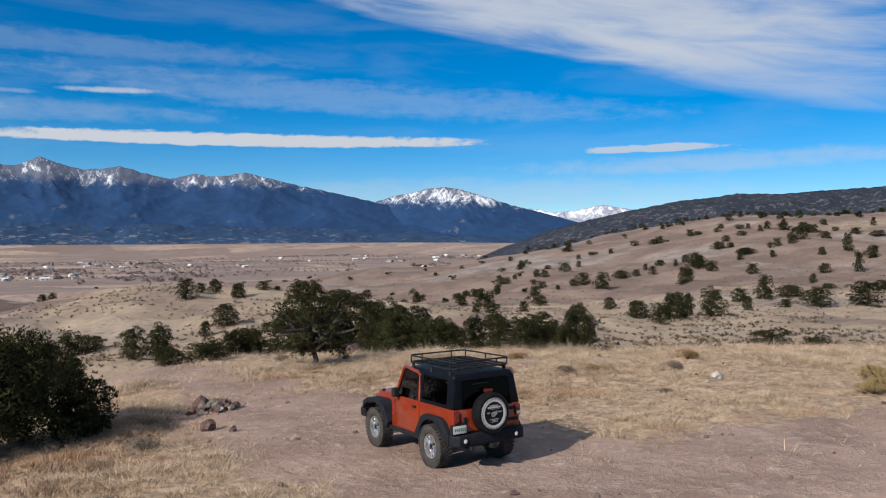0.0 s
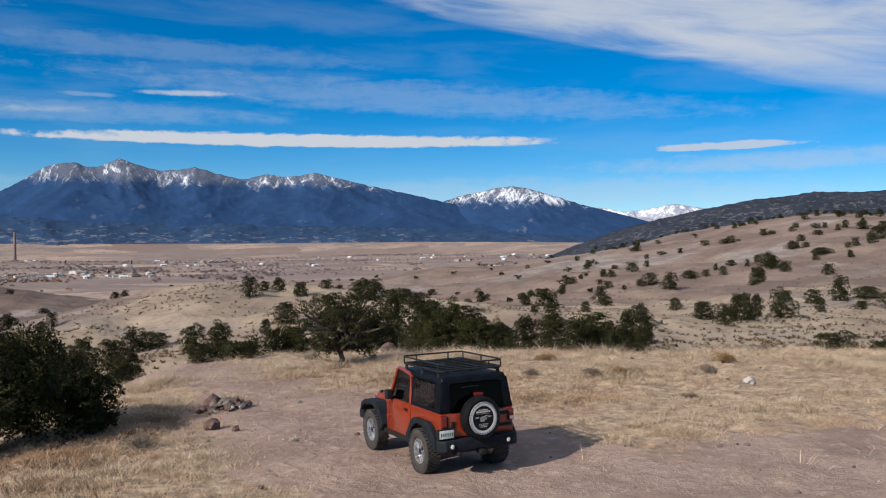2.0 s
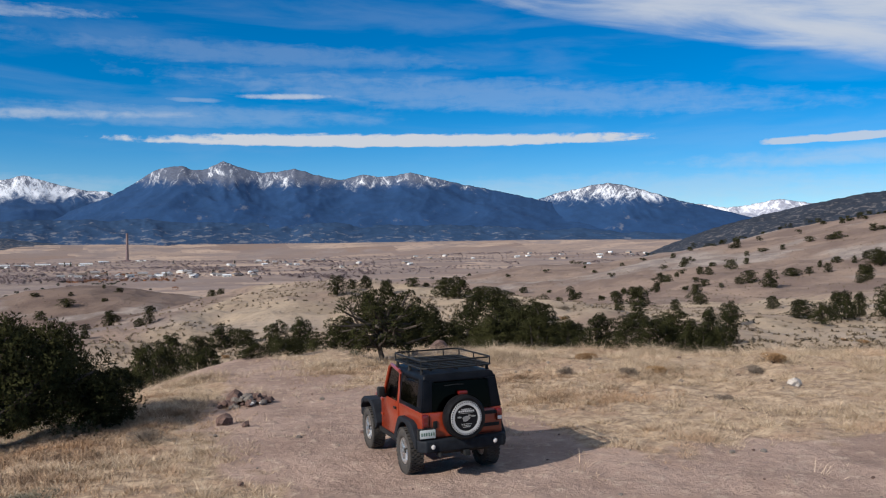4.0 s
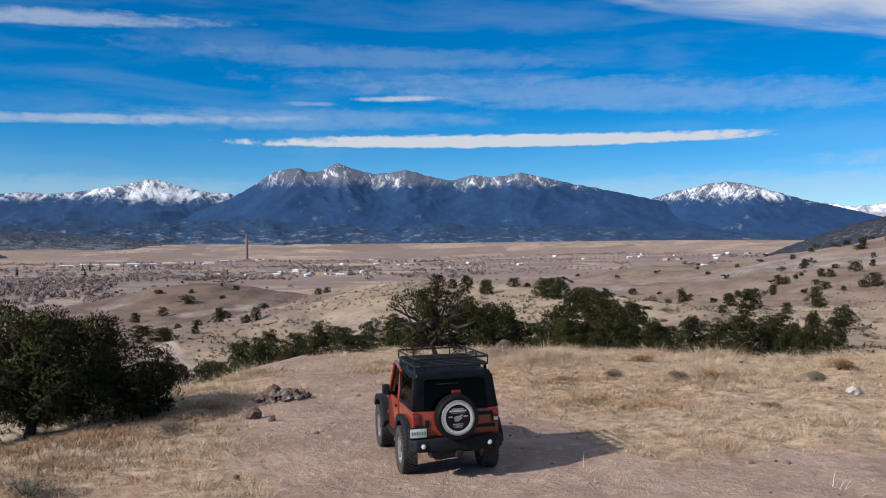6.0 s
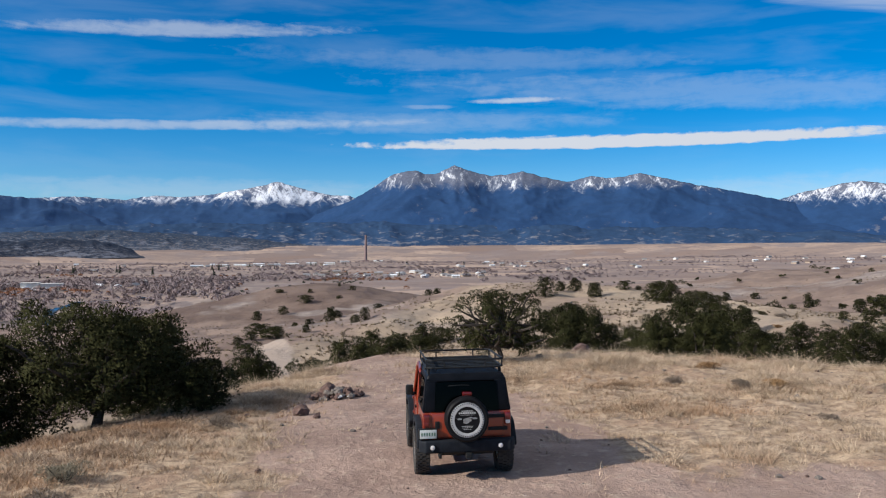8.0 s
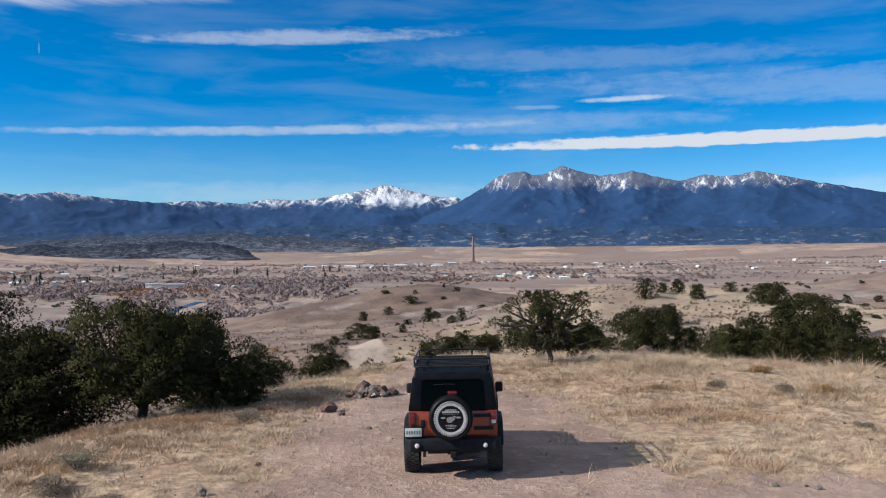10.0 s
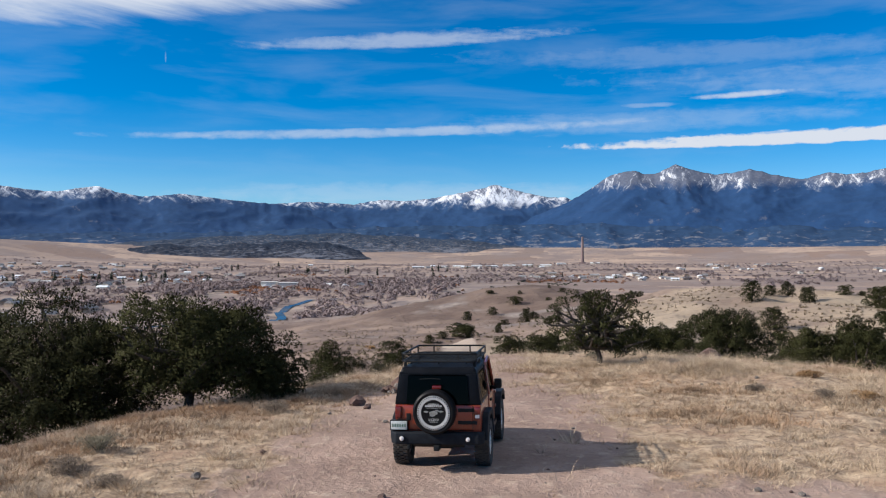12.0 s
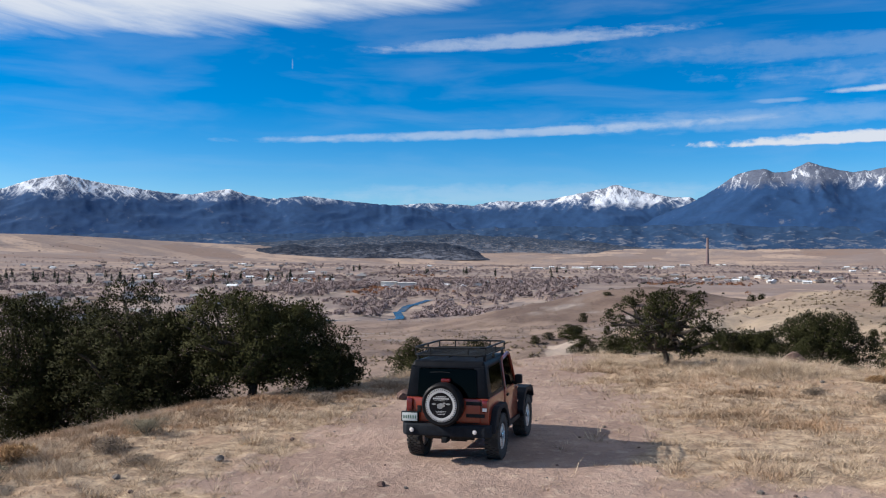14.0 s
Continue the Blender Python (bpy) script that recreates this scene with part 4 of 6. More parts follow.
    for y, z, ry, rz in ((0.0, 0.0, 0.075, 0.032), (-0.13, 0.02, 0.04, 0.014), (0.13, 0.025, 0.045, 0.014), (-0.02, -0.035, 0.05, 0.022), (0.06, 0.04, 0.03, 0.012)):
        ring_pts = [badge.verts.new((0.1215, y + ry * math.cos(k * math.pi / 6), z + rz * math.sin(k * math.pi / 6) * (1 + 0.25 * (k % 2)))) for k in range(12)]
        badge.faces.new(ring_pts)
    bmesh.ops.solidify(badge, geom=badge.faces[:], thickness=0.003)
    part("print_badge", badge, WHITE_PRINT, spare, "", True)
    # the body ahead of the rear axle is slightly shorter than drawn
    for ob in [c for p in [car] + list(car.children) for c in p.children if c.type == "MESH" and c.parent.name.split(".")[0] not in ("wheel", "spare_wheel")]:
        for v in ob.data.vertices:
            if v.co.y > 0:
                v.co.y *= SHORT
    # roof rack
    rack = new("roof_rack")
    rack.parent = car
    x0, y0, y1 = 0.665, -0.56, 1.06
    for name, z, r in (("lower_rail", 1.885, 0.016), ("upper_rail", 2.015, 0.017)):
        rail = bmesh.new()
        c = 0.08
        tube(rail, [(-x0 + c, y0, z), (x0 - c, y0, z), (x0, y0 + c, z), (x0, y1 - c, z), (x0 - c, y1, z), (-x0 + c, y1, z), (-x0, y1 - c, z), (-x0, y0 + c, z)], r, 6, True)
        part(name, rail, STEEL_BLACK, rack)
    posts = [(x, y) for x in (-x0, x0) for y in (y0 + 0.08, 0.25, y1 - 0.08)] + [(x, y) for x in (-0.36, 0.36) for y in (y0, y1)]
    for x, y in posts:
        bm = bmesh.new()
        tube(bm, [(x, y, 1.885), (x, y, 2.015)], 0.014, 5)
        part("post", bm, STEEL_BLACK, rack)
    for k in range(8):
        y = y0 + (y1 - y0) * (k + 0.5) / 8
        part("slat", box(-x0, x0, y - 0.022, y + 0.022, 1.868, 1.892, 0.004, 1), STEEL_BLACK, rack)
    for x in (-0.5, 0.0, 0.5):
        part("runner", box(x - 0.012, x + 0.012, y0, y1, 1.845, 1.868, 0.004, 1), STEEL_BLACK, rack)
    for x in (-0.63, 0.63):
        for y in (-0.42, 0.25, 0.95):
            part("foot", hexa([(x - 0.03, y - 0.05, 1.73), (x + 0.03, y - 0.05, 1.73), (x + 0.03, y + 0.05, 1.73), (x - 0.03, y + 0.05, 1.73)], [(x - 0.02, y - 0.02, 1.87), (x + 0.02, y - 0.02, 1.87), (x + 0.02, y + 0.02, 1.87), (x - 0.02, y + 0.02, 1.87)], 0.006, 1), STEEL_BLACK, rack)
    # running gear under the body
    under = bmesh.new()
    for y in (0.0, 2.424 * SHORT):
        tube(under, [(-0.72, y, 0.405), (0.72, y, 0.405)], 0.045, 8)
    tube(under, [(-0.12, 0.0, 0.40), (0.16, 0.0, 0.40)], 0.13, 10)
    for s in (-1, 1):
        tube(under, [(s * 0.42, -0.72, 0.56), (s * 0.42, 3.0, 0.56)], 0.055, 6)
        tube(under, [(s * 0.55, -0.08, 0.38), (s * 0.50, -0.22, 0.78)], 0.03, 6)
    tube(under, [(-0.45, -0.55, 0.52), (0.45, -0.55, 0.52)], 0.11, 10)
    part("chassis", under, STEEL_BLACK, car)
    car.matrix_basis = pose(-0.02, 0, 0.0, -1.05, -1.15, 0) @ Matrix.Diagonal((0.97, 1, 1, 1))
    tagged(car, "orange off-road car with black hardtop, roof rack and spare wheel", "car")
    return car


build_car()

# ---- trees and bushes ----
PINYON = leafy("pinyon_needles", (0.011, 0.012, 0.005), (0.052, 0.054, 0.019))
JUNIPER = leafy("juniper_leaves", (0.012, 0.014, 0.006), (0.054, 0.055, 0.020))
BARK = mottled("grey_brown_bark", (0.030, 0.023, 0.018), (0.075, 0.058, 0.046), 9.0, 0.95, 0.01)


def tufts_mesh(name, centres, radii, per, size, seed, mat, tris=3, squash=0.85, slim=0.27, rounded=True, skyward=0.12):
    """Leaf tufts scattered over uneven clumps."""
    rng = np.random.RandomState(seed)
    c = np.repeat(np.asarray(centres, float), per, 0)
    r = np.repeat(np.asarray(radii, float), per)
    n = len(c)
    d = rng.normal(size=(n, 3))
    d /= np.linalg.norm(d, axis=1)[:, None]
    d[:, 2] = np.where(d[:, 2] < -0.45, -d[:, 2], d[:, 2])
    p = c + d * (r * rng.uniform(0.55, 1.06, n) ** 0.7)[:, None] * np.array([1, 1, squash])
    p, d = np.repeat(p, tris, 0), np.repeat(d, tris, 0)
    m = len(p)
    tip = d * 0.8 + rng.normal(size=(m, 3)) * 0.75 + np.array([0, 0, 0.25])
    tip /= np.linalg.norm(tip, axis=1)[:, None]
    side = np.cross(tip, rng.normal(size=(m, 3)))
    side /= np.linalg.norm(side, axis=1)[:, None]
    s = (size * rng.uniform(0.6, 1.4, m))[:, None]
    a, b, e = p - side * s * slim - tip * s * 0.45, p + side * s * slim - tip * s * 0.45, p + tip * s * 1.05
    # every tuft is shaded by the side of the clump and of the crown on which it grows
    mid = np.mean(np.asarray(centres, float), 0)
    out = p - mid
    out /= np.linalg.norm(out, axis=1)[:, None] + 1e-6
    shade = d * 0.62 + out * (0.3 if rounded else 0.0) + rng.normal(size=(m, 3)) * (0.14 if slim > 0.1 else 0.8) + np.array([0, 0, skyward])
    shade /= np.linalg.norm(shade, axis=1)[:, None]
    flip = (np.cross(b - a, e - a) * shade).sum(1) < 0
    a[flip], b[flip] = b[flip].copy(), a[flip].copy()
    verts = np.stack([a, b, e], 1).reshape(-1, 3)
    me = bpy.data.meshes.new(name)
    me.vertices.add(len(verts))
    me.vertices.foreach_set("co", verts.ravel())
    me.loops.add(len(verts))
    me.loops.foreach_set("vertex_index", np.arange(len(verts)))
    me.polygons.add(m)
    me.polygons.foreach_set("loop_start", np.arange(0, len(verts), 3))
    me.polygons.foreach_set("use_smooth", np.ones(m, bool))
    me.materials.append(mat)
    me.update(calc_edges=True)
    me.normals_split_custom_set_from_vertices(np.repeat(shade, 3, 0).tolist())
    return me


def make_tree(label, seed, width, height, clumps, per, size, mat, low=0.12, open_crown=0.0, limbs=9, tris=3, category="tree", lean=0.0, name="pinyon_tree", skirt=0.25, fine=1.0, lobes=0, sprawl=0.15):
    """A pinyon or juniper: short tapered trunk, crooked limbs, a crown of leaf clumps with gaps."""
    rng = random.Random(seed)
    tree = new(name)
    centres, radii = [], []
    swell = [(rng.uniform(0, 6.283), rng.uniform(0.4, 1.1) * sprawl * width, rng.uniform(0.72, 0.95), rng.uniform(0.72, 1.0)) for _ in range(lobes)]
    for k in range(clumps):
        a, u = 2.39996 * k + rng.uniform(-0.6, 0.6), (k + rng.random()) / clumps
        lift = low + (1 - low) * u
        if open_crown > 0.5:
            wide = 0.60 + 0.40 * math.sin(math.pi * u ** 0.8)
        else:
            wide = math.sqrt(max(0.02, 1 - (max(0.0, u - skirt) / (1.04 - skirt)) ** 2)) * (0.80 + 0.20 * min(1.0, u / max(0.05, skirt)))
        rr = width / 2 * wide * rng.uniform(0.30 - 0.15 * open_crown, 0.86 + 0.10 * open_crown)
        rad = (0.135 + 0.085 * rng.random()) * min(width, height * 1.3) * (1 - 0.52 * open_crown)
        ox, oy, up = 0.0, 0.0, 1.0
        if lobes:
            la, lr, shrink, up = swell[k % lobes]
            ox, oy, rr = lr * math.cos(la), lr * math.sin(la), rr * shrink
        low_in = 1.0 - 0.25 * (1 - min(1.0, u / 0.15)) if lobes else 1.0
        rr *= low_in
        centres.append((rr * math.cos(a) + ox + lean * lift * height, rr * math.sin(a) + oy, height * up * ((0.02 if skirt < 0.1 else 0.08) + (0.88 if skirt < 0.1 else 0.82) * lift)))
        radii.append(rad * fine)
    crown = new("crown", tufts_mesh("crown", centres, radii, per, size, seed, mat, tris))
    crown.parent = tree
    bm = bmesh.new()
    r0 = 0.028 * height + 0.012 * width
    bend = [(0, 0, -0.25), (0.02 * width, 0.01 * width, height * 0.12), (-0.03 * width + lean * 0.3 * height, 0.02 * width, height * 0.35), (0.02 * width + lean * 0.7 * height, 0, height * 0.80)]
    tube(bm, bend, r0, 7, taper=0.25)
    for k in sorted(range(clumps), key=lambda q: rng.random())[:limbs]:
        cx, cy, cz = centres[k]
        z0 = height * (rng.uniform(0.05, 0.4) + 0.16 * open_crown)
        mid = (cx * 0.5 + rng.uniform(-0.06, 0.06) * width, cy * 0.5 + rng.uniform(-0.06, 0.06) * width, z0 * (0.5 + 0.12 * open_crown) + cz * (0.42 - 0.06 * open_crown))
        tube(bm, [(0, 0, z0), mid, (cx * 0.85, cy * 0.85, cz * 0.96), (cx, cy, cz + 0.02 * height)], r0 * 0.5, 5, taper=0.25)
    part("trunk", bm, BARK, tree)
    return tagged(tree, label, category)


def stand(ob, x, y, scale=1.0, tall=1.0, turn=0.0, sink=0.05):
    z = float(ground_z(x, y)) - sink
    m = pose(x, y, z, 0, 0, turn)
    ob.matrix_basis = m @ Matrix.Diagonal((scale, scale, scale * tall, 1))
    return ob


def stand_copy(ob, x, y, width, height, turn):
    """A copy of a tree that was built one metre wide and high."""
    z = float(ground_z(x, y)) - 0.04 * height
    c = copy_thing(ob, pose(x, y, z, 0, 0, turn))
    c.scale = (width, width, height)
    return c


# the big ones on the bank
stand(make_tree("large dark green pinyon with low limbs on the bank", 1, 5.3, 3.5, 230, 150, 0.052, PINYON, 0.09, 0.3, 40, fine=0.68, lobes=6, sprawl=0.27, skirt=0.2), -8.5, 7.4)
stand(make_tree("spreading dark green pinyon at the edge of the bank", 2, 5.6, 4.9, 250, 150, 0.055, PINYON, 0.09, 0.3, 40, fine=0.66, lobes=6, sprawl=0.25, skirt=0.2), -12.4, 7.9)
stand(make_tree("wide dark green pinyon on the slope below the bank", 3, 6.4, 6.2, 270, 150, 0.06, PINYON, 0.05, 0.3, 30, fine=0.68, lobes=6, sprawl=0.24, skirt=0.2), -16.2, 8.0)
stand(make_tree("small juniper beside the larger pinyon", 4, 1.9, 1.5, 40, 150, 0.045, JUNIPER, 0.05, 0.2, 9, fine=0.75, lobes=2, name="juniper_bush", category="bush"), -5.95, 7.4)
stand(make_tree("gnarled pinyon with bare dark limbs and an open crown", 5, 4.1, 2.75, 125, 84, 0.046, PINYON, 0.12, 0.97, 70, fine=0.80), 3.0, 14.6)
stand(make_tree("broad dense green juniper behind the grassy crest", 6, 6.0, 3.6, 150, 170, 0.062, JUNIPER, 0.03, 0.0, 10, fine=0.6, lobes=4, name="juniper_bush", category="bush"), 9.9, 32.2)
stand(make_tree("dense green juniper with a grey dead skirt", 7, 3.4, 3.0, 90, 160, 0.05, JUNIPER, 0.03, 0.1, 10, fine=0.6, lobes=3, name="juniper_bush", category="bush"), 13.6, 28.0)
stand(make_tree("green pinyon with a ragged crown behind the crest", 8, 3.7, 3.0, 90, 160, 0.05, PINYON, 0.05, 0.2, 12, fine=0.6, lobes=3), 15.6, 27.0)
stand(make_tree("juniper on the slope below the trodden top", 9, 4.6, 4.2, 120, 160, 0.055, JUNIPER, 0.05, 0.1, 10, fine=0.6, lobes=4, name="juniper_bush", category="bush"), -9.7, 27.0)
stand(make_tree("tall juniper leaning over the draw", 10, 4.2, 4.1, 110, 160, 0.055, JUNIPER, 0.05, 0.1, 10, fine=0.6, lobes=3, name="juniper_bush", category="bush"), -7.2, 30.8)
stand(make_tree("ragged pinyon at the rim of the draw", 11, 2.8, 2.6, 70, 150, 0.05, PINYON, 0.06, 0.4, 12, fine=0.65, lobes=3), -9.3, 16.4)

# bushes of one metre, copied and scaled
MID = [make_tree("dark green juniper on the dry slope", 20 + k, 1, 1, 64, 105, 0.022, JUNIPER if k % 2 else PINYON, 0.01, 0.12, 6, 2, "bush", name="juniper_bush", fine=0.72, lobes=2 + k % 3, skirt=0.06) for k in range(6)]
FAR = [make_tree("dark juniper dotted on the far hillside", 40 + k, 1, 1, 26, 40, 0.05, JUNIPER if k % 2 else PINYON, 0.01, 0.1, 2, 2, "bush", name="juniper_bush", fine=0.85, lobes=2 + k % 2, skirt=0.06) for k in range(5)]
for k, b in enumerate(MID):
    stand(b, 15.8 + 1.6 * k, 45.3 - 1.3 * k, 3.0, 0.95, 40 * k)
for k, b in enumerate(FAR):
    stand(b, 244 + 14 * k, 219 - 20 * k, 6.0, 0.8, 30 * k)

# x, y, width, height
HILL_FOOT = [
    (42.9, 53.1, 3.9, 2.9), (44.0, 52.0, 2.5, 1.9), (45.6, 50.6, 2.9, 1.3), (54.1, 70.8, 2.8, 1.6), (72.8, 81.4, 3.9, 2.7), (123, 129.5, 3.6, 2.5), (100.6, 98.6, 5.2, 3.4), (85.1, 77.8, 3.9, 3.0),
    (100.6, 88.9, 5.5, 4.8), (119, 103.5, 3.7, 3.9), (119, 97.7, 5.9, 5.7), (138, 104.7, 2.7, 2.7), (179, 139.7, 4.8, 3.7), (186, 137.4, 5.7, 6.5), (195, 137, 9.2, 3.7), (153, 106.5, 4.0, 1.8),
    (170, 111, 8.2, 4.8), (172, 99.4, 8.5, 4.8), (226, 127.7, 6.3, 3.1), (230, 153.8, 2.9, 2.7), (219, 141, 4.4, 1.8), (51, 32, 4.0, 2.2), (50, 27, 3.3, 1.8), (46, 22, 1.6, 0.9),
]
HILL_MIDDLE = [
    (86.3, 113.1, 2.1, 2.3), (154.5, 194.7, 6.1, 3.0), (183, 234, 4.1, 4.0), (206, 260, 4.6, 2.8), (198, 240, 2.4, 1.7), (211, 241, 6.7, 4.6), (207, 242, 3.8, 2.5), (203.5, 221, 6.3, 5.8),
    (229, 238, 7.3, 3.5), (233, 234, 3.7, 2.6), (247, 243, 2.4, 2.8), (239, 231, 3.5, 3.3), (258.5, 246, 4.9, 2.6), (261, 240, 2.4, 2.7), (226, 202, 6.3, 5.9), (221, 199.5, 4.1, 1.8),
    (268, 235, 10.8, 5.5), (266, 232, 4.9, 5.2), (276, 249, 3.3, 3.3), (259, 219, 5.6, 3.9), (305, 239, 10.1, 3.1), (289, 230, 4.1, 2.8), (316, 265, 7.6, 3.7), (320, 261, 4.2, 2.3), (332, 273, 4.4, 3.3),
]
HILL_UPPER = [
    (318, 237, 3.5, 2.8), (323, 237, 4.7, 4.1), (301, 223, 3.6, 3.6), (331, 235, 5.6, 4.0), (310, 206, 4.3, 3.9), (319, 200, 5.7, 8.4), (277, 169, 4.9, 7.4), (313, 186, 7.5, 5.5),
    (340, 326, 8.0, 3.8), (338, 328, 8.0, 3.1), (332, 337, 6.1, 3.3), (357, 319, 5.6, 4.1), (360, 316, 6.5, 2.3), (364, 307, 4.9, 2.5), (374, 312, 5.0, 3.1), (372, 298, 5.8, 2.9),
    (374.5, 295, 3.9, 2.6), (356, 283, 6.8, 2.6), (372, 285, 3.8, 3.5), (380, 287, 4.9, 4.4), (383, 279, 8.1, 4.5), (349.5, 246, 11.1, 7.0), (385, 267, 8.0, 5.8), (383, 261, 7.9, 4.2),
]
HILL_BROW = [
    (361, 238.5, 7.4, 4.5), (391, 254, 4.1, 2.6), (388, 240, 7.8, 3.3), (388, 230, 10.1, 3.7), (394, 287, 4.0, 3.9), (430, 372, 3.1, 3.9), (399, 328, 5.3, 4.4), (422, 338, 4.4, 3.7),
    (410, 314, 6.3, 4.6), (422, 297, 6.0, 4.2), (404, 269, 5.3, 3.9), (404, 368, 3.7, 2.4), (410, 245, 3.9, 4.1), (235, 301, 4.5, 4.1), (237, 297, 5.2, 3.2), (262, 327, 4.9, 2.6),
    (260, 347, 4.8, 2.9), (257, 307, 7.4, 4.5), (273, 315, 3.4, 3.3), (296, 342, 3.1, 2.6), (317, 377, 8.4, 2.9), (312, 349, 6.4, 2.1), (314, 336, 4.1, 2.9),
]
SPUR_BUSHES = [
    (33.3, 145.9, 3.6, 3.5), (38.1, 152.4, 2.6, 2.2), (41.5, 154.5, 3.8, 2.4), (41.8, 140.6, 3.4, 3.1), (52.8, 158.1, 3.5, 1.8), (55.9, 159, 1.8, 1.0), (28.8, 106.7, 5.0, 2.9), (24.7, 103.4, 1.9, 2.2),
    (4.7, 32.8, 2.0, 1.7), (6.8, 33.3, 2.6, 2.5), (-7.4, 148, 2.8, 2.6), (-2.5, 134, 2.3, 1.5), (-1.0, 136, 1.8, 2.4), (-24.4, 184, 6.6, 3.0), (-15.2, 126, 1.9, 1.3), (-21.9, 254, 2.7, 3.1),
    (-11.1, 145, 1.8, 0.9), (-6.7, 160, 2.9, 1.5), (7.2, 387, 6.6, 2.1), (15.4, 200, 2.6, 2.0), (17.5, 200, 2.6, 1.5),
]
KNOLL_BUSHES = [
    (-47.8, 380, 5.3, 5.3), (-37.4, 393, 6.8, 3.6), (-43.3, 441, 6.6, 2.3), (-28.3, 412, 9.3, 4.7), (-27.5, 435, 3.6, 1.9), (-13.3, 458, 2.2, 2.2), (-6.0, 445, 4.6, 2.3), (-12.7, 420, 4.3, 2.1),
    (154, 239, 5.9, 4.1), (116, 168, 8.7, 4.3), (187, 264, 4.9, 4.3), (218.5, 306, 7.7, 4.4), (58.3, 87, 1.8, 1.4), (69, 98, 3.1, 2.0), (159, 279, 4.4, 4.4), (55.7, 103, 1.7, 0.8),
]
DRAW_ROW = [
    (-5.9, 61.7, 3.4, 4.2), (-3.8, 67.7, 3.6, 4.1), (-2.1, 74.8, 3.8, 4.4), (-0.3, 81.7, 3.8, 4.1), (3.1, 89.6, 3.8, 3.4), (6.6, 98.4, 4.0, 3.1), (9.4, 102, 4.3, 2.5), (11.4, 84.8, 3.5, 3.1),
    (13.7, 83.5, 3.9, 3.8), (5.6, 32.6, 1.8, 2.1), (7.4, 34.5, 2.1, 2.6), (-0.6, 20.8, 1.6, 0.7), (0.8, 21.0, 1.8, 0.9), (-5.4, 36, 2.2, 2.6), (-18.6, 106, 1.8, 1.2), (-17.2, 109, 2.0, 1.0),
    (-13.9, 110.6, 4.2, 1.7), (-10.5, 124.5, 1.7, 1.3), (-3.6, 42, 2.8, 3.0), (-2.0, 46, 2.8, 3.0), (-0.3, 52, 3.0, 3.0), (1.6, 60, 3.2, 3.0),
]
GULLY_BUSHES = [
    (51.6, 135.5, 6.4, 3.8), (52.0, 130, 5.0, 3.7), (54.3, 123.7, 5.8, 3.7), (52.4, 113.5, 5.5, 2.2), (25.0, 59.9, 4.0, 3.8), (27.0, 58.1, 4.4, 4.2), (27.6, 54.5, 4.3, 3.8), (28.7, 51.8, 3.9, 3.5),
    (30.1, 50.0, 3.4, 2.9), (30.8, 46.3, 3.6, 2.9), (31.5, 43.5, 3.4, 2.7), (30.9, 39.2, 3.4, 2.4), (33.4, 40.0, 3.0, 2.2), (31.8, 36.1, 1.8, 1.8), (55.7, 77.9, 4.4, 2.0), (44.1, 49.5, 2.4, 3.2),
    (40.7, 45.8, 2.4, 2.3), (41.9, 44.9, 2.0, 2.2), (48.8, 52.3, 2.6, 2.9), (41.3, 96.5, 4.6, 3.5), (45.0, 92.7, 4.0, 3.0), (45.2, 86.0, 4.0, 2.6), (37, 78, 4.0, 3.2), (34, 68, 3.8, 3.0),
]
turner = random.Random(12)
for k, (x, y, w, h) in enumerate(SPUR_BUSHES + DRAW_ROW + GULLY_BUSHES + HILL_FOOT + HILL_MIDDLE):
    stand_copy(MID[k % 6], x, y, w * turner.uniform(1.04, 1.18), h * turner.uniform(1.1, 1.28), turner.uniform(0, 360))
for k, (x, y, w, h) in enumerate(HILL_UPPER + HILL_BROW + KNOLL_BUSHES):
    stand_copy(FAR[k % 5], x, y, w * turner.uniform(1.0, 1.15), h * turner.uniform(1.05, 1.25), turner.uniform(0, 360))
placed, rest, rest_size = 0, [], []
while placed < 330:
    a, r = turner.uniform(-64, -20), 200 * math.exp(turner.uniform(0.3, 1.6))
    if -60 < a < -37 and r < 520:
        continue
    x, y = polar(a, r)
    x, y = float(x), float(y)
    keep = 0.25 + 0.75 * smooth(-a, 30, 48)
    clump = float(waves(np.array([x]), np.array([y]), 130, 21)[0])
    if turner.random() > keep * (0.55 + 0.6 * clump):
        continue
    w = turner.uniform(2.4, 6.6)
    if placed < 130:
        stand_copy(FAR[placed % 5], x, y, w, w * turner.uniform(0.6, 0.85), turner.uniform(0, 360))
    else:
        for _ in range(7):
            rest.append((x + turner.uniform(-0.32, 0.32) * w, y + turner.uniform(-0.32, 0.32) * w, float(ground_z(x, y)) + w * turner.uniform(0.12, 0.52)))
            rest_size.append(w * turner.uniform(0.16, 0.24))
    placed += 1
tagged(new("far_junipers", tufts_mesh("far_junipers", rest, rest_size, 60, 0.26, 91, JUNIPER, 2, rounded=False)), "dark junipers dotted over the far hillsides", "bushes", kind="stuff")
# ---- stones, fire ring, stump ----
RED_STONE = mottled("reddish_stone", (0.060, 0.036, 0.030), (0.150, 0.090, 0.072), 6.0, 0.95, 0.012)
GREY_STONE = mottled("grey_stone", (0.10, 0.085, 0.075), (0.21, 0.18, 0.155), 6.0, 0.95, 0.012)
WHITE_STONE = mottled("white_quartz_stone", (0.32, 0.285, 0.25), (0.48, 0.43, 0.38), 5.0, 0.9, 0.01)
ASH = mottled("pale_ash", (0.42, 0.40, 0.38), (0.62, 0.60, 0.58), 14.0, 1.0, 0.01)


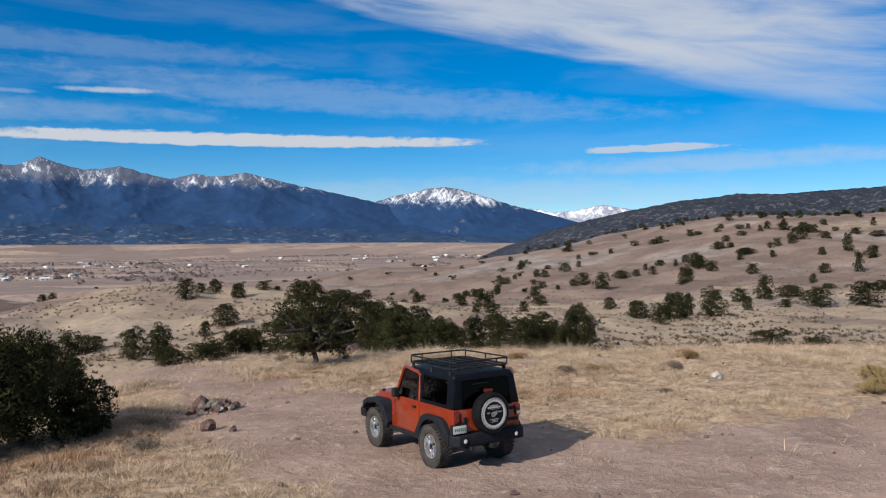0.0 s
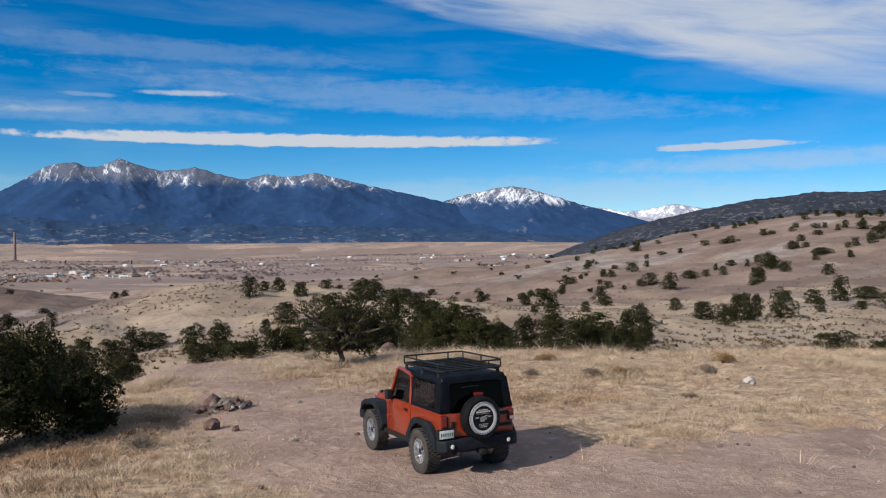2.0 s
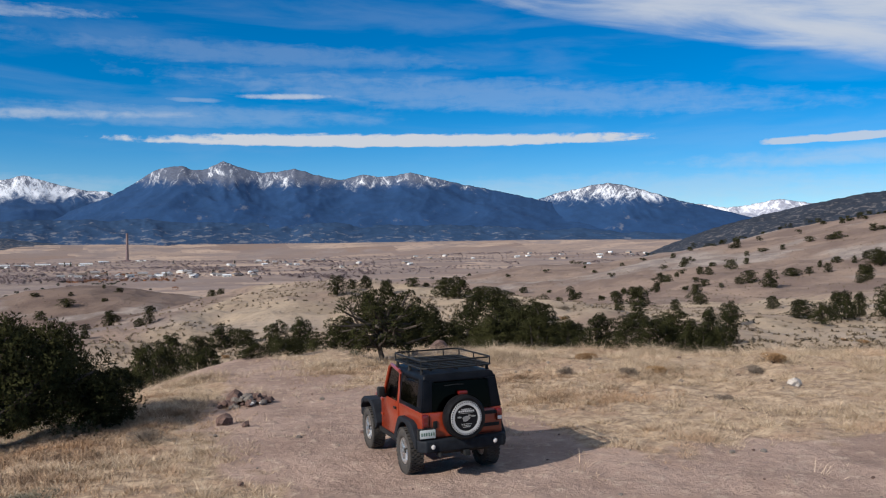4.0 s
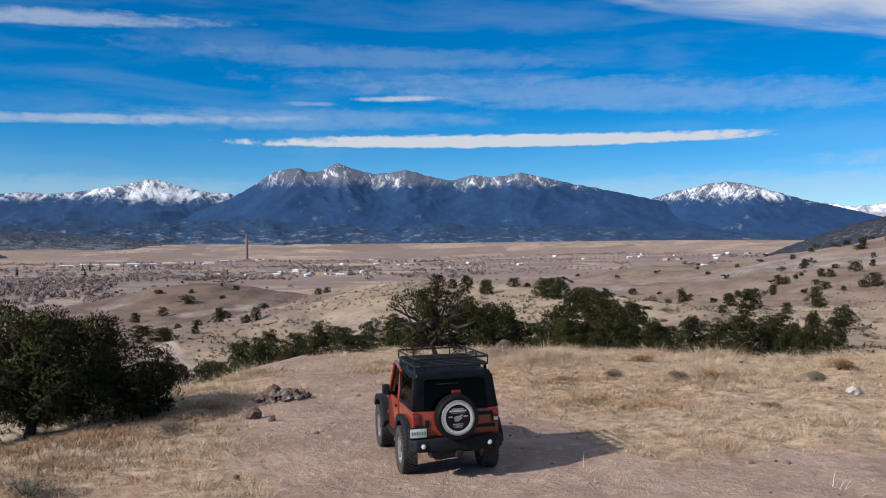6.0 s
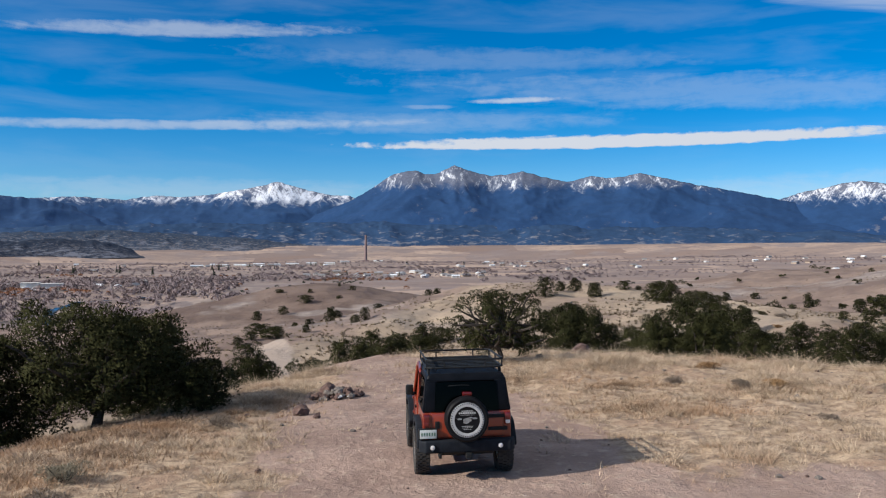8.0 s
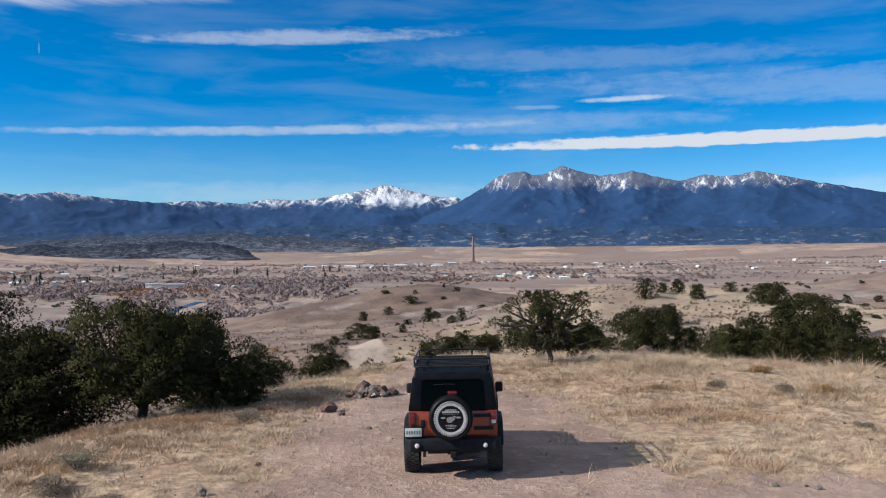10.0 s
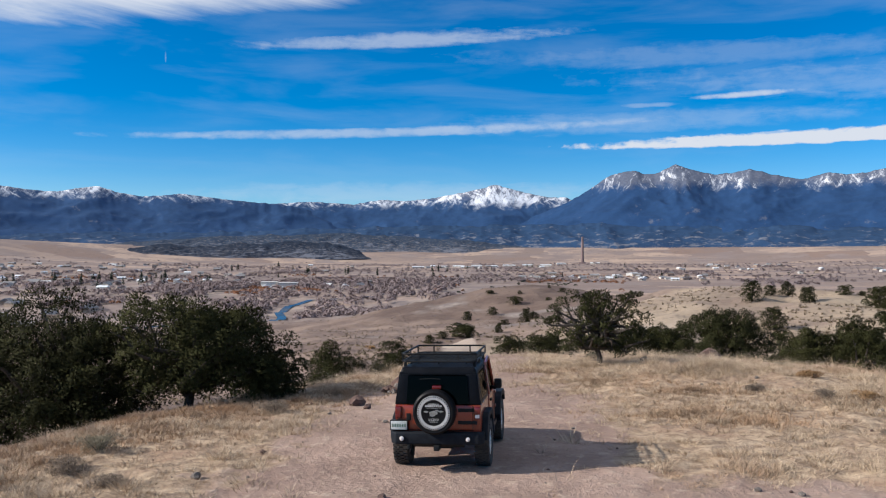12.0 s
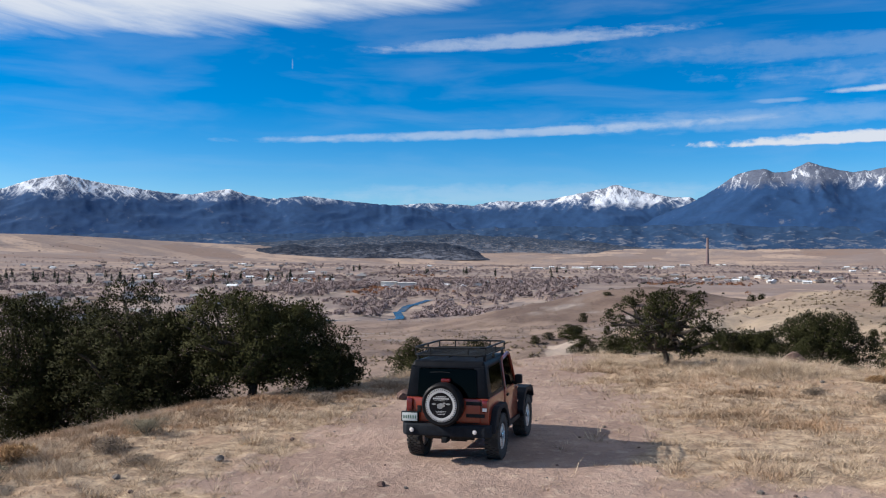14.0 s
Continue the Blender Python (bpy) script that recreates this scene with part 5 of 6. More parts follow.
def stone_mesh(name, seed, mat, detail=2, angular=0.35):
    bm = bmesh.new()
    bmesh.ops.create_icosphere(bm, subdivisions=detail, radius=0.5)
    for v in bm.verts:
        d = v.co.normalized()
        k = 1 + angular * (noise.noise(d * 1.7 + Vector((seed * 3.1, seed, 0))) + 0.5 * noise.noise(d * 4.1 + Vector((0, seed * 2.3, 1))))
        v.co = d * 0.5 * k
        v.co.z = max(v.co.z, -0.26)
    me = bpy.data.meshes.new(name)
    bm.to_mesh(me)
    bm.free()
    me.materials.append(mat)
    return me


def set_stone(name, me, x, y, size, label, group="", flat=0.7, turn=0.0, lift=0.0):
    ob = new(name, me)
    ob.matrix_basis = pose(x, y, float(ground_z(x, y)) + 0.2 * size * flat + lift, 0, 0, turn) @ Matrix.Diagonal((size, size * 0.8, size * flat, 1))
    return tagged(ob, label, "stone", group)


rock_rng = random.Random(77)
RED_ROCKS = [stone_mesh("stone", 3 + k, RED_STONE, 2, 0.5) for k in range(4)]
GREY_ROCKS = [stone_mesh("stone", 13 + k, GREY_STONE, 2, 0.4) for k in range(4)]
for k in range(44):
    a = rock_rng.uniform(0, 6.283)
    rr = 0.62 * math.sqrt(rock_rng.uniform(0.15, 1.0))
    size = rock_rng.uniform(0.11, 0.25)
    set_stone("fire_ring_stone", (RED_ROCKS if k % 3 else GREY_ROCKS)[k % 4], -2.45 + rr * 1.15 * math.cos(a), 8.6 + rr * 0.8 * math.sin(a), size, "sooty reddish stone heaped round the old campfire", "fire ring stones", 0.8, k * 47, 0.30 * max(0.0, 0.55 - rr) * rock_rng.random() + 0.02)
set_stone("fire_ring_stone", RED_ROCKS[1], -2.70, 8.80, 0.56, "large reddish slab leaning on the fire ring", "fire ring stones", 1.0, 30, 0.02)
for k in range(16):
    a, rr = rock_rng.uniform(0, 6.283), 0.42 * math.sqrt(rock_rng.random())
    set_stone("fire_ring_stone", (RED_ROCKS if k % 2 else GREY_ROCKS)[k % 4], -2.5 + rr * 1.2 * math.cos(a), 8.65 + rr * 0.7 * math.sin(a), rock_rng.uniform(0.14, 0.28), "sooty reddish stone heaped round the old campfire", "fire ring stones", 0.8, k * 61, 0.16 * (1 - rr))
for k in range(9):
    set_stone("ash_lump", stone_mesh("stone", 50 + k, ASH, 1, 0.5), -2.25 + rock_rng.uniform(-0.25, 0.3), 8.25 + rock_rng.uniform(-0.2, 0.25), rock_rng.uniform(0.06, 0.13), "pale ash lump among the campfire stones", "ash lumps", 0.6, k * 31, 0.06)
set_stone("boulder", RED_ROCKS[2], -3.25, 6.2, 0.44, "squat reddish boulder beside the fire ring", "", 0.85, 20)
set_stone("boulder", RED_ROCKS[0], -2.85, 5.65, 0.24, "small reddish rock by the boulder", "", 0.7, 80)
set_stone("boulder", stone_mesh("stone", 91, WHITE_STONE, 2, 0.5), 11.1, 3.5, 0.38, "white quartz rock in dry grass", "", 0.8, 15)
set_stone("boulder", RED_ROCKS[3], 7.6, 21.0, 0.95, "pinkish boulder at the foot of a juniper", "", 0.7, 40)
set_stone("boulder", GREY_ROCKS[1], 4.6, 15.4, 0.30, "grey rock under the gnarled pinyon", "", 0.7, 40)
set_stone("boulder", GREY_ROCKS[2], -4.05, -1.5, 0.17, "round dark stone on the track edge", "", 0.9, 10)
for k in range(290):
    x, y = rock_rng.uniform(-7, 16), rock_rng.uniform(-9.5, 13)
    if abs(x) < 1.2 and -1 < y < 3.4:
        continue
    size = 0.04 + 0.13 * rock_rng.random() ** 3
    set_stone("loose_stone", (GREY_ROCKS if k % 3 else RED_ROCKS)[k % 4], x, y, size, "small dark stone lying on the dirt", "loose stones", 0.65, k * 53)

# ---- dry grass and shrubs ----
def straw_material(name, dull, bright, rust):
    m, n, s = material(name)
    g = n.add("ShaderNodeNewGeometry")
    flat = g.outputs["Position"]
    f = n.math("ADD", n.math("MULTIPLY", g.outputs["Random Per Island"], 0.35), n.math("ADD", n.math("MULTIPLY", n.noise(flat, 0.5, 3), 0.3), n.math("MULTIPLY", n.noise(flat, 2.6, 3, 0.6), 0.7)))
    c = n.mix(n.span(f, 0.42, 0.92), tuple(0.72 * v for v in dull), bright)
    c = n.mix(n.math("MULTIPLY", n.span(n.noise(flat, 0.33, 4, 0.6), 0.53, 0.66), 0.7), c, rust)
    n.link(c, s.inputs["Base Color"])
    s.inputs["Roughness"].default_value = 0.9
    s.inputs["Specular IOR Level"].default_value = 0.2
    return m


def blades_mesh(name, x, y, tall, seed, mat, per, spread, wide, droop=0.55):
    """Tufts of bent blades at the given places; each blade is one thin triangle pair."""
    rng = np.random.RandomState(seed)
    n = len(x)
    z = ground_z(x, y) - 0.015
    base = np.repeat(np.stack([x, y, z], 1), per, 0)
    h = np.repeat(tall, per) * rng.uniform(0.5, 1.15, n * per)
    a = rng.uniform(0, 6.283, n * per)
    out = np.stack([np.cos(a), np.sin(a), np.zeros(n * per)], 1)
    base = base + out * (spread * np.repeat(tall, per) * rng.uniform(0, 1, n * per))[:, None]
    lean = out * (h * droop * rng.uniform(0.2, 1.2, n * per))[:, None]
    b = rng.uniform(0, 6.283, n * per)
    side = np.stack([np.cos(b), np.sin(b), np.zeros(n * per)], 1) * (wide * rng.uniform(0.6, 1.4, n * per))[:, None]
    mid = base + lean * 0.35 + np.array([0, 0, 1]) * (h * 0.62)[:, None]
    tip = base + lean + np.array([0, 0, 1]) * h[:, None]
    verts = np.stack([base - side, base + side, mid + side * 0.6, mid - side * 0.6, tip], 1).reshape(-1, 3)
    m = n * per
    i = np.arange(m) * 5
    loops = np.stack([i, i + 1, i + 2, i + 3, i + 3, i + 2, i + 4], 1).ravel()
    starts = np.stack([np.arange(m) * 7, np.arange(m) * 7 + 4], 1).ravel()
    me = bpy.data.meshes.new(name)
    me.vertices.add(len(verts))
    me.vertices.foreach_set("co", verts.ravel())
    me.loops.add(len(loops))
    me.loops.foreach_set("vertex_index", loops)
    me.polygons.add(len(starts))
    me.polygons.foreach_set("loop_start", starts)
    me.materials.append(mat)
    me.update(calc_edges=True)
    return me


STRAW = straw_material("dry_straw", (0.32, 0.232, 0.160), (0.63, 0.50, 0.355), (0.45, 0.30, 0.20))
grass_rng = np.random.RandomState(5)


def scatter_grass(count, r0, r1, a0=-64, a1=52):
    a = grass_rng.uniform(a0, a1, count)
    r = np.sqrt(grass_rng.uniform(r0 ** 2, r1 ** 2, count))
    x, y = polar(a, r)
    thick = 0.42 + 0.45 * waves(x, y, 4.5, 31) + 0.5 * waves(x, y, 1.3, 32) + 0.3 * waves(x, y, 0.6, 33)
    keep = grass_rng.uniform(0, 1, count) < np.clip(1.08 - bare(x, y) * 1.05, 0.0, 1) * np.clip(0.9 * thick, 0.06, 1)
    keep = keep & ~((np.abs(x) < 1.6) & (y > -2.2) & (y < 3.9))
    return x[keep], y[keep], thick[keep]


x, y, thick = scatter_grass(90000, 9, 30)
tall = (0.03 + 0.12 * np.clip(thick, 0, 1.4) ** 1.5) * grass_rng.uniform(0.6, 1.35, len(x)) * (1 + 0.8 * smooth(np.hypot(x - HUB.x, y - HUB.y), 22, 29))
tagged(new("dry_grass", blades_mesh("dry_grass", x, y, tall, 1, STRAW, 12, 1.2, 0.0044, 2.0)), "pale straw-coloured bunch grass on dry ground", "grass", kind="stuff")
x, y, thick = scatter_grass(46000, 28, 50)
tall = (0.07 + 0.20 * np.clip(thick, 0, 1.4) ** 1.4) * grass_rng.uniform(0.6, 1.35, len(x))
tagged(new("crest_grass", blades_mesh("crest_grass", x, y, tall, 2, STRAW, 11, 0.9, 0.0052, 1.5)), "tall blond grass along the crest", "grass", kind="stuff")
# straw lying flat on the bare dirt
a, r = grass_rng.uniform(-62, 50, 60000), np.sqrt(grass_rng.uniform(9 ** 2, 30 ** 2, 60000))
x, y = polar(a, r)
worn = bare(x, y)
keep = (worn > 0.25) & (grass_rng.uniform(0, 1, len(x)) < 0.15 + 0.85 * smooth(waves(x, y, 2.2, 51) + 0.6 * waves(x, y, 0.8, 52), 0.25, 1.0))
keep = keep & ~((np.abs(x) < 1.5) & (y > -2.0) & (y < 3.8))
x, y = x[keep], y[keep]
tagged(new("straw_litter", blades_mesh("straw_litter", x, y, np.full(len(x), 0.014), 6, STRAW, 4, 4.0, 0.004, 8.0)), "bits of straw lying on the dirt", "grass", kind="stuff")
# low tussocks on the far slopes
count = 30000
a, r = grass_rng.uniform(-64, 30, count), 50 * np.exp(grass_rng.uniform(0, 2.4, count))
x, y = polar(a, r)
keep = (bare(x, y) < 0.2) & (waves(x, y, 60, 71) + grass_rng.uniform(-0.8, 0.8, count) > -0.1)
x, y, r = x[keep], y[keep], r[keep]
size = grass_rng.uniform(0.10, 0.28, len(x)) * (0.7 + r / 400)
TUSSOCK = leafy("brown_tussock", (0.105, 0.082, 0.060), (0.26, 0.205, 0.14), 0.95)
tagged(new("tussocks", tufts_mesh("tussocks", np.stack([x, y, ground_z(x, y) + size * 0.25], 1), size, 9, 0.26, 8, TUSSOCK, 1, 0.7, rounded=False)), "low brown tussocks dotted over the slopes", "grass", kind="stuff")

# rusty patches of taller dead grass: x, y, radius
RUSTY = straw_material("rusty_dead_grass", (0.24, 0.155, 0.098), (0.50, 0.355, 0.235), (0.38, 0.235, 0.135))
patch_x, patch_y = [], []
# the last five, under the pinyons, also stand in for tree shade
for cx, cy, rad, many in ((4.9, 5.4, 1.3, 420), (6.1, 4.6, 1.2, 380), (5.4, 8.2, 1.6, 420), (3.0, 10.5, 1.5, 360), (-8.4, 1.2, 1.6, 520), (-7.8, -0.6, 1.2, 320), (-7.0, 2.6, 1.4, 420), (-6.2, 4.2, 1.2, 320), (9.4, 7.0, 1.4, 300), (-8.6, -3.0, 1.3, 260), (1.2, 13.0, 1.2, 260), (-9.8, -1.0, 1.6, 420), (-9.2, -4.5, 1.5, 360), (-10.4, 2.2, 1.5, 420), (-8.0, 4.6, 1.4, 380), (-7.6, -5.6, 1.3, 260), (-6.4, 5.6, 1.3, 420), (-5.0, 6.6, 1.1, 300), (-9.0, 5.4, 1.4, 420), (-4.2, 7.9, 0.9, 200), (-11.4, 5.0, 1.5, 420)):
    a, q = grass_rng.uniform(0, 6.283, many), rad * np.abs(grass_rng.normal(0, 0.6, many))
    patch_x.append(cx + q * np.cos(a) * 1.5)
    patch_y.append(cy + q * np.sin(a))
x, y = np.concatenate(patch_x), np.concatenate(patch_y)
tall = 0.115 * grass_rng.uniform(0.4, 1.5, len(x))
tagged(new("rusty_grass", blades_mesh("rusty_grass", x, y, tall, 4, RUSTY, 11, 1.0, 0.006, 1.3)), "rusty brown patches of dead grass", "grass", kind="stuff")

TWIG = leafy("grey_dead_twigs", (0.13, 0.10, 0.08), (0.30, 0.245, 0.195), 0.95)
RUST = leafy("rusty_dry_weeds", (0.22, 0.125, 0.065), (0.46, 0.30, 0.16), 0.95)
GOLD = leafy("golden_rabbitbrush", (0.28, 0.205, 0.09), (0.50, 0.38, 0.19), 0.95)
SAGE = leafy("grey_green_sage", (0.12, 0.11, 0.080), (0.28, 0.25, 0.185), 0.95)


def make_shrub(name, label, seed, mat, size=0.16):
    rng = random.Random(seed)
    shrub = new(name)
    centres = [(rng.uniform(-0.3, 0.3), rng.uniform(-0.3, 0.3), rng.uniform(0.12, 0.42)) for _ in range(9)]
    crown = new("twig_crown", tufts_mesh("twig_crown", centres, [0.27] * 9, 170, size * 0.55, seed, mat, 2, slim=0.07, rounded=False))
    crown.parent = shrub
    bm = bmesh.new()
    for cx, cy, cz in centres:
        tube(bm, [(0, 0, -0.05), (cx * 0.5, cy * 0.5, cz * 0.6), (cx, cy, cz + 0.15)], 0.018, 4, taper=0.4)
    part("stem", bm, BARK, shrub)
    return tagged(shrub, label, "shrub")


SHRUBS = [make_shrub("dead_shrub", "low grey dead shrub in the grass", 1, TWIG, 0.13), make_shrub("dead_shrub", "dry grey twiggy shrub on the slope", 2, TWIG, 0.12),
          make_shrub("dry_weed", "rusty brown dry weeds in the grass", 3, RUST, 0.15), make_shrub("rabbitbrush", "golden rabbitbrush bush in dry grass", 4, GOLD, 0.15), make_shrub("sagebrush", "pale grey-green sagebrush on dry ground", 5, SAGE, 0.12)]
for k, (x, y) in enumerate(((-6.6, -1.2), (-5.0, 4.9), (-7.7, -2.4), (12.4, -0.6), (-6.9, 0.3))):
    stand(SHRUBS[k], x, y, 0.9, 0.6, 50 * k, 0.02)
# which shrub, x, y, width, height
LOW_SHRUBS = [
    (3, 13.6, -0.2, 1.3, 0.9), (3, 14.6, 0.6, 1.1, 0.8), (2, 12.8, 6.2, 0.7, 0.5), (0, 11.6, 5.6, 0.6, 0.4), (2, 9.2, 6.9, 0.6, 0.4),
    (0, 6.9, 8.3, 0.6, 0.35), (0, 8.3, 7.0, 0.6, 0.35), (1, 8.5, 3.0, 0.5, 0.3), (4, -6.6, -4.2, 0.7, 0.5), (1, -5.4, -2.0, 0.6, 0.35),
]
for q, x, y, w, h in LOW_SHRUBS:
    stand_copy(SHRUBS[q], x, y, w, h, turner.uniform(0, 360))
for k in range(150):
    a, r = turner.uniform(-62, 40), turner.uniform(24, 130)
    x, y = (float(v) for v in polar(a, r))
    if float(bare(x, y)) > 0.3:
        continue
    w = turner.uniform(0.3, 0.7) * (1 + r / 90)
    stand_copy(SHRUBS[(0, 1, 4, 0, 2, 4)[k % 6]], x, y, w, w * 0.6, turner.uniform(0, 360))

# a few old posts on the far side of the crest
POST_WOOD = mottled("weathered_post_wood", (0.10, 0.08, 0.065), (0.20, 0.165, 0.135), 12.0, 0.95, 0.004)
for k, (x, y) in enumerate(((46.6, 21.4), (46.8, 21.0), (47.0, 20.7), (47.2, 20.4), (47.5, 19.9))):
    bm = bmesh.new()
    tube(bm, [(0, 0, -0.3), (0.02 * (k % 3 - 1), 0, 0.5), (0.05 * (k % 3 - 1), 0.02, 1.05)], 0.05, 7, taper=0.85)
    post = part("fence_post", bm, POST_WOOD, None)
    post.matrix_basis = pose(x, y, float(ground_z(x, y)))
    tagged(post, "weathered grey wooden fence post in dry grass", "fence post", "old fence posts")

# ---- the valley ----
BRICK = mottled("old_stack_brick", (0.16, 0.115, 0.115), (0.23, 0.165, 0.155), 0.25, 0.95, 0.02)
PALE_WALL = mottled("pale_house_wall", (0.50, 0.47, 0.43), (0.66, 0.63, 0.58), 0.4, 0.9, 0.0)
TAN_WALL = mottled("tan_house_wall", (0.28, 0.22, 0.17), (0.40, 0.32, 0.25), 0.4, 0.9, 0.0)
GREY_ROOF = mottled("grey_shingle_roof", (0.16, 0.155, 0.155), (0.28, 0.27, 0.27), 0.8, 0.9, 0.0)
BROWN_ROOF = mottled("brown_shingle_roof", (0.10, 0.07, 0.055), (0.17, 0.125, 0.10), 0.8, 0.9, 0.0)
WHITE_ROOF = mottled("white_metal_roof", (0.58, 0.60, 0.62), (0.74, 0.76, 0.77), 0.3, 0.5, 0.0)
PANE = mottled("dark_window_pane", (0.02, 0.025, 0.03), (0.04, 0.045, 0.05), 1.0, 0.15)
WOOD_BARE = leafy("bare_cottonwood_twigs", (0.215, 0.172, 0.178), (0.30, 0.248, 0.25), 1.0)
WOOD_RED = leafy("red_willow_twigs", (0.17, 0.075, 0.045), (0.30, 0.15, 0.09), 1.0)
SPRUCE = leafy("dark_spruce", (0.014, 0.020, 0.016), (0.040, 0.052, 0.038))


def build_stack():
    x, y = (float(v) for v in polar(-0.38, 3346))
    z = float(ground_z(x, y))
    stack = new("smokestack")
    bm = bmesh.new()
    rings = [(0, 6.6), (6, 6.2), (40, 5.2), (75, 4.3), (99, 3.8), (101, 4.3), (104, 4.3), (104, 3.2), (95, 3.2)]
    loops = []
    for h, r in rings:
        loops.append([bm.verts.new((r * math.cos(k * math.pi / 12), r * math.sin(k * math.pi / 12), h)) for k in range(24)])
    for a, b in zip(loops, loops[1:]):
        for k in range(24):
            bm.faces.new((a[k], a[(k + 1) % 24], b[(k + 1) % 24], b[k]))
    part("shaft", bm, BRICK, stack)
    part("plinth", box(-13, 13, -13, 13, -4, 7, 0.5), BRICK, stack, "square brick plinth")
    stack.matrix_basis = pose(x, y, z - 1)
    tagged(stack, "tall tapering brick smokestack rising from the valley", "smokestack")


def make_house(label, w, d, h, roof_h, wall, roof, flat=False, name="house"):
    house = new(name)
    part("wall", box(-w / 2, w / 2, -d / 2, d / 2, -2, h, 0), wall, house, "", True)
    if flat:
        part("roof", box(-w / 2 - 0.4, w / 2 + 0.4, -d / 2 - 0.4, d / 2 + 0.4, h, h + roof_h, 0.05, 1), roof, house)
    else:
        bm = bmesh.new()
        e = 0.5
        pts = [(-w / 2 - e, -d / 2 - e, h), (w / 2 + e, -d / 2 - e, h), (w / 2 + e, d / 2 + e, h), (-w / 2 - e, d / 2 + e, h), (-w / 2 - e, 0, h + roof_h), (w / 2 + e, 0, h + roof_h)]
        v = [bm.verts.new(p) for p in pts]
        for f in ((0, 1, 5, 4), (2, 3, 4, 5), (1, 2, 5), (3, 0, 4), (3, 2, 1, 0)):
            bm.faces.new([v[i] for i in f])
        part("roof", bm, roof, house, "", True)
    for k in range(max(2, int(w / 6))):
        x = -w / 2 + w * (k + 0.5) / max(2, int(w / 6))
        part("window", box(x - 0.8, x + 0.8, -d / 2 - 0.06, -d / 2 - 0.01, 1.0, min(h - 0.5, 2.4), 0), PANE, house, "", True)
    return tagged(house, label, "building")


build_stack()
town = random.Random(31)
HOUSES = [make_house("small pale house with grey gable roof", 13, 9, 3.2, 2.4, PALE_WALL, GREY_ROOF), make_house("tan house with brown gable roof", 15, 10, 3.4, 2.6, TAN_WALL, BROWN_ROOF),
          make_house("white-roofed house among bare trees", 14, 9, 3.2, 2.2, PALE_WALL, WHITE_ROOF), make_house("long low shed with white metal roof", 34, 14, 4.5, 1.6, PALE_WALL, WHITE_ROOF, False, "shed"),
          make_house("grey-roofed farm house in the fields", 17, 11, 3.6, 3.0, TAN_WALL, GREY_ROOF)]


def settle(ob, a, r, turn):
    x, y = (float(v) for v in polar(a, r))
    ob.matrix_basis = pose(x, y, float(ground_z(x, y)), 0, 0, turn)


for k, h in enumerate(HOUSES):
    settle(h, 3.5 - 2.4 * k, 1650 + 60 * k, 20 * k)
# clusters: azimuth, distance, spread across, spread along, how many
for a, r, da, dr, count in ((-2.5, 1700, 6.0, 150, 34), (6, 2600, 4.0, 220, 16), (38, 850, 7.0, 190, 40), (30, 1500, 9.0, 380, 60), (34, 2300, 9.0, 400, 40), (24, 2400, 10, 500, 24), (-12, 2400, 9, 400, 24), (-26, 2500, 8, 500, 16), (-33, 1500, 4, 260, 9), (16, 1250, 5, 180, 12)):
    for k in range(count):
        ob = HOUSES[town.choice((0, 0, 1, 1, 4, 4) if r < 1000 else (0, 0, 1, 2, 2, 4))]
        x, y = (float(v) for v in polar(a + town.uniform(-da, da), r + town.uniform(-dr, dr)))
        copy_thing(ob, pose(x, y, float(ground_z(x, y)), 0, 0, town.choice((0, 90, 20, 110)) + town.uniform(-6, 6)))
for a, r in ((4.5, 2700), (5.6, 2620), (6.6, 2680), (7.8, 2600), (8.9, 2500), (3.2, 2800), (2.0, 2750), (10.5, 2450), (-1.2, 3200), (1.0, 3120)):
    x, y = (float(v) for v in polar(a, r))
    copy_thing(HOUSES[3], pose(x, y, float(ground_z(x, y)), 0, 0, town.uniform(-15, 15)))
for a, r, w in ((20.2, 1130, 20), (19.0, 1120, 24)):
    settle(make_house("large cream flat-roofed building by the river", w, 15, 8, 0.8, PALE_WALL, PALE_WALL, True, "building"), a, r, 12)

# the river, in two open reaches between the trees
water, n, s = material("river_water")
s.inputs["Base Color"].default_value = (0.012, 0.030, 0.050, 1)
s.inputs["Roughness"].default_value = 0.2
s.inputs["Specular IOR Level"].default_value = 0.14
bump(n, s, n.noise(where(n), 0.6, 4), 0.1, 0.3)
# middle of the stream: azimuth and distance from the hub
STREAM = [(30, 590), (26, 600), (23, 610), (20.6, 634), (19.7, 665), (19.2, 705), (19.6, 750), (19.4, 795), (18.9, 838), (18.0, 880), (17.0, 905), (13, 950)]
along = np.linspace(0, len(STREAM) - 1, 67)
stream_a = np.interp(along, range(len(STREAM)), [q[0] for q in STREAM])
stream_r = np.interp(along, range(len(STREAM)), [q[1] for q in STREAM])
stream_a, stream_r = (np.convolve(np.pad(v, 2, mode="edge"), np.ones(5) / 5, "valid") for v in (stream_a, stream_r))
stream_x, stream_y = polar(stream_a, stream_r)
bank_l, bank_r = [], []
for k in range(67):
    p, q = max(0, k - 1), min(66, k + 1)
    d = Vector((stream_x[q] - stream_x[p], stream_y[q] - stream_y[p])).normalized()
    for row, off in ((bank_l, -3.6), (bank_r, 3.6)):
        row.append((float(stream_x[k] - d.y * off), float(stream_y[k] + d.x * off), 0))
verts = []
for p, q in zip(bank_l, bank_r):
    z = max(float(ground_z(p[0], p[1])), float(ground_z(q[0], q[1])), float(ground_z((p[0] + q[0]) / 2, (p[1] + q[1]) / 2))) + 0.4
    verts += [(p[0], p[1], z), (q[0], q[1], z)]
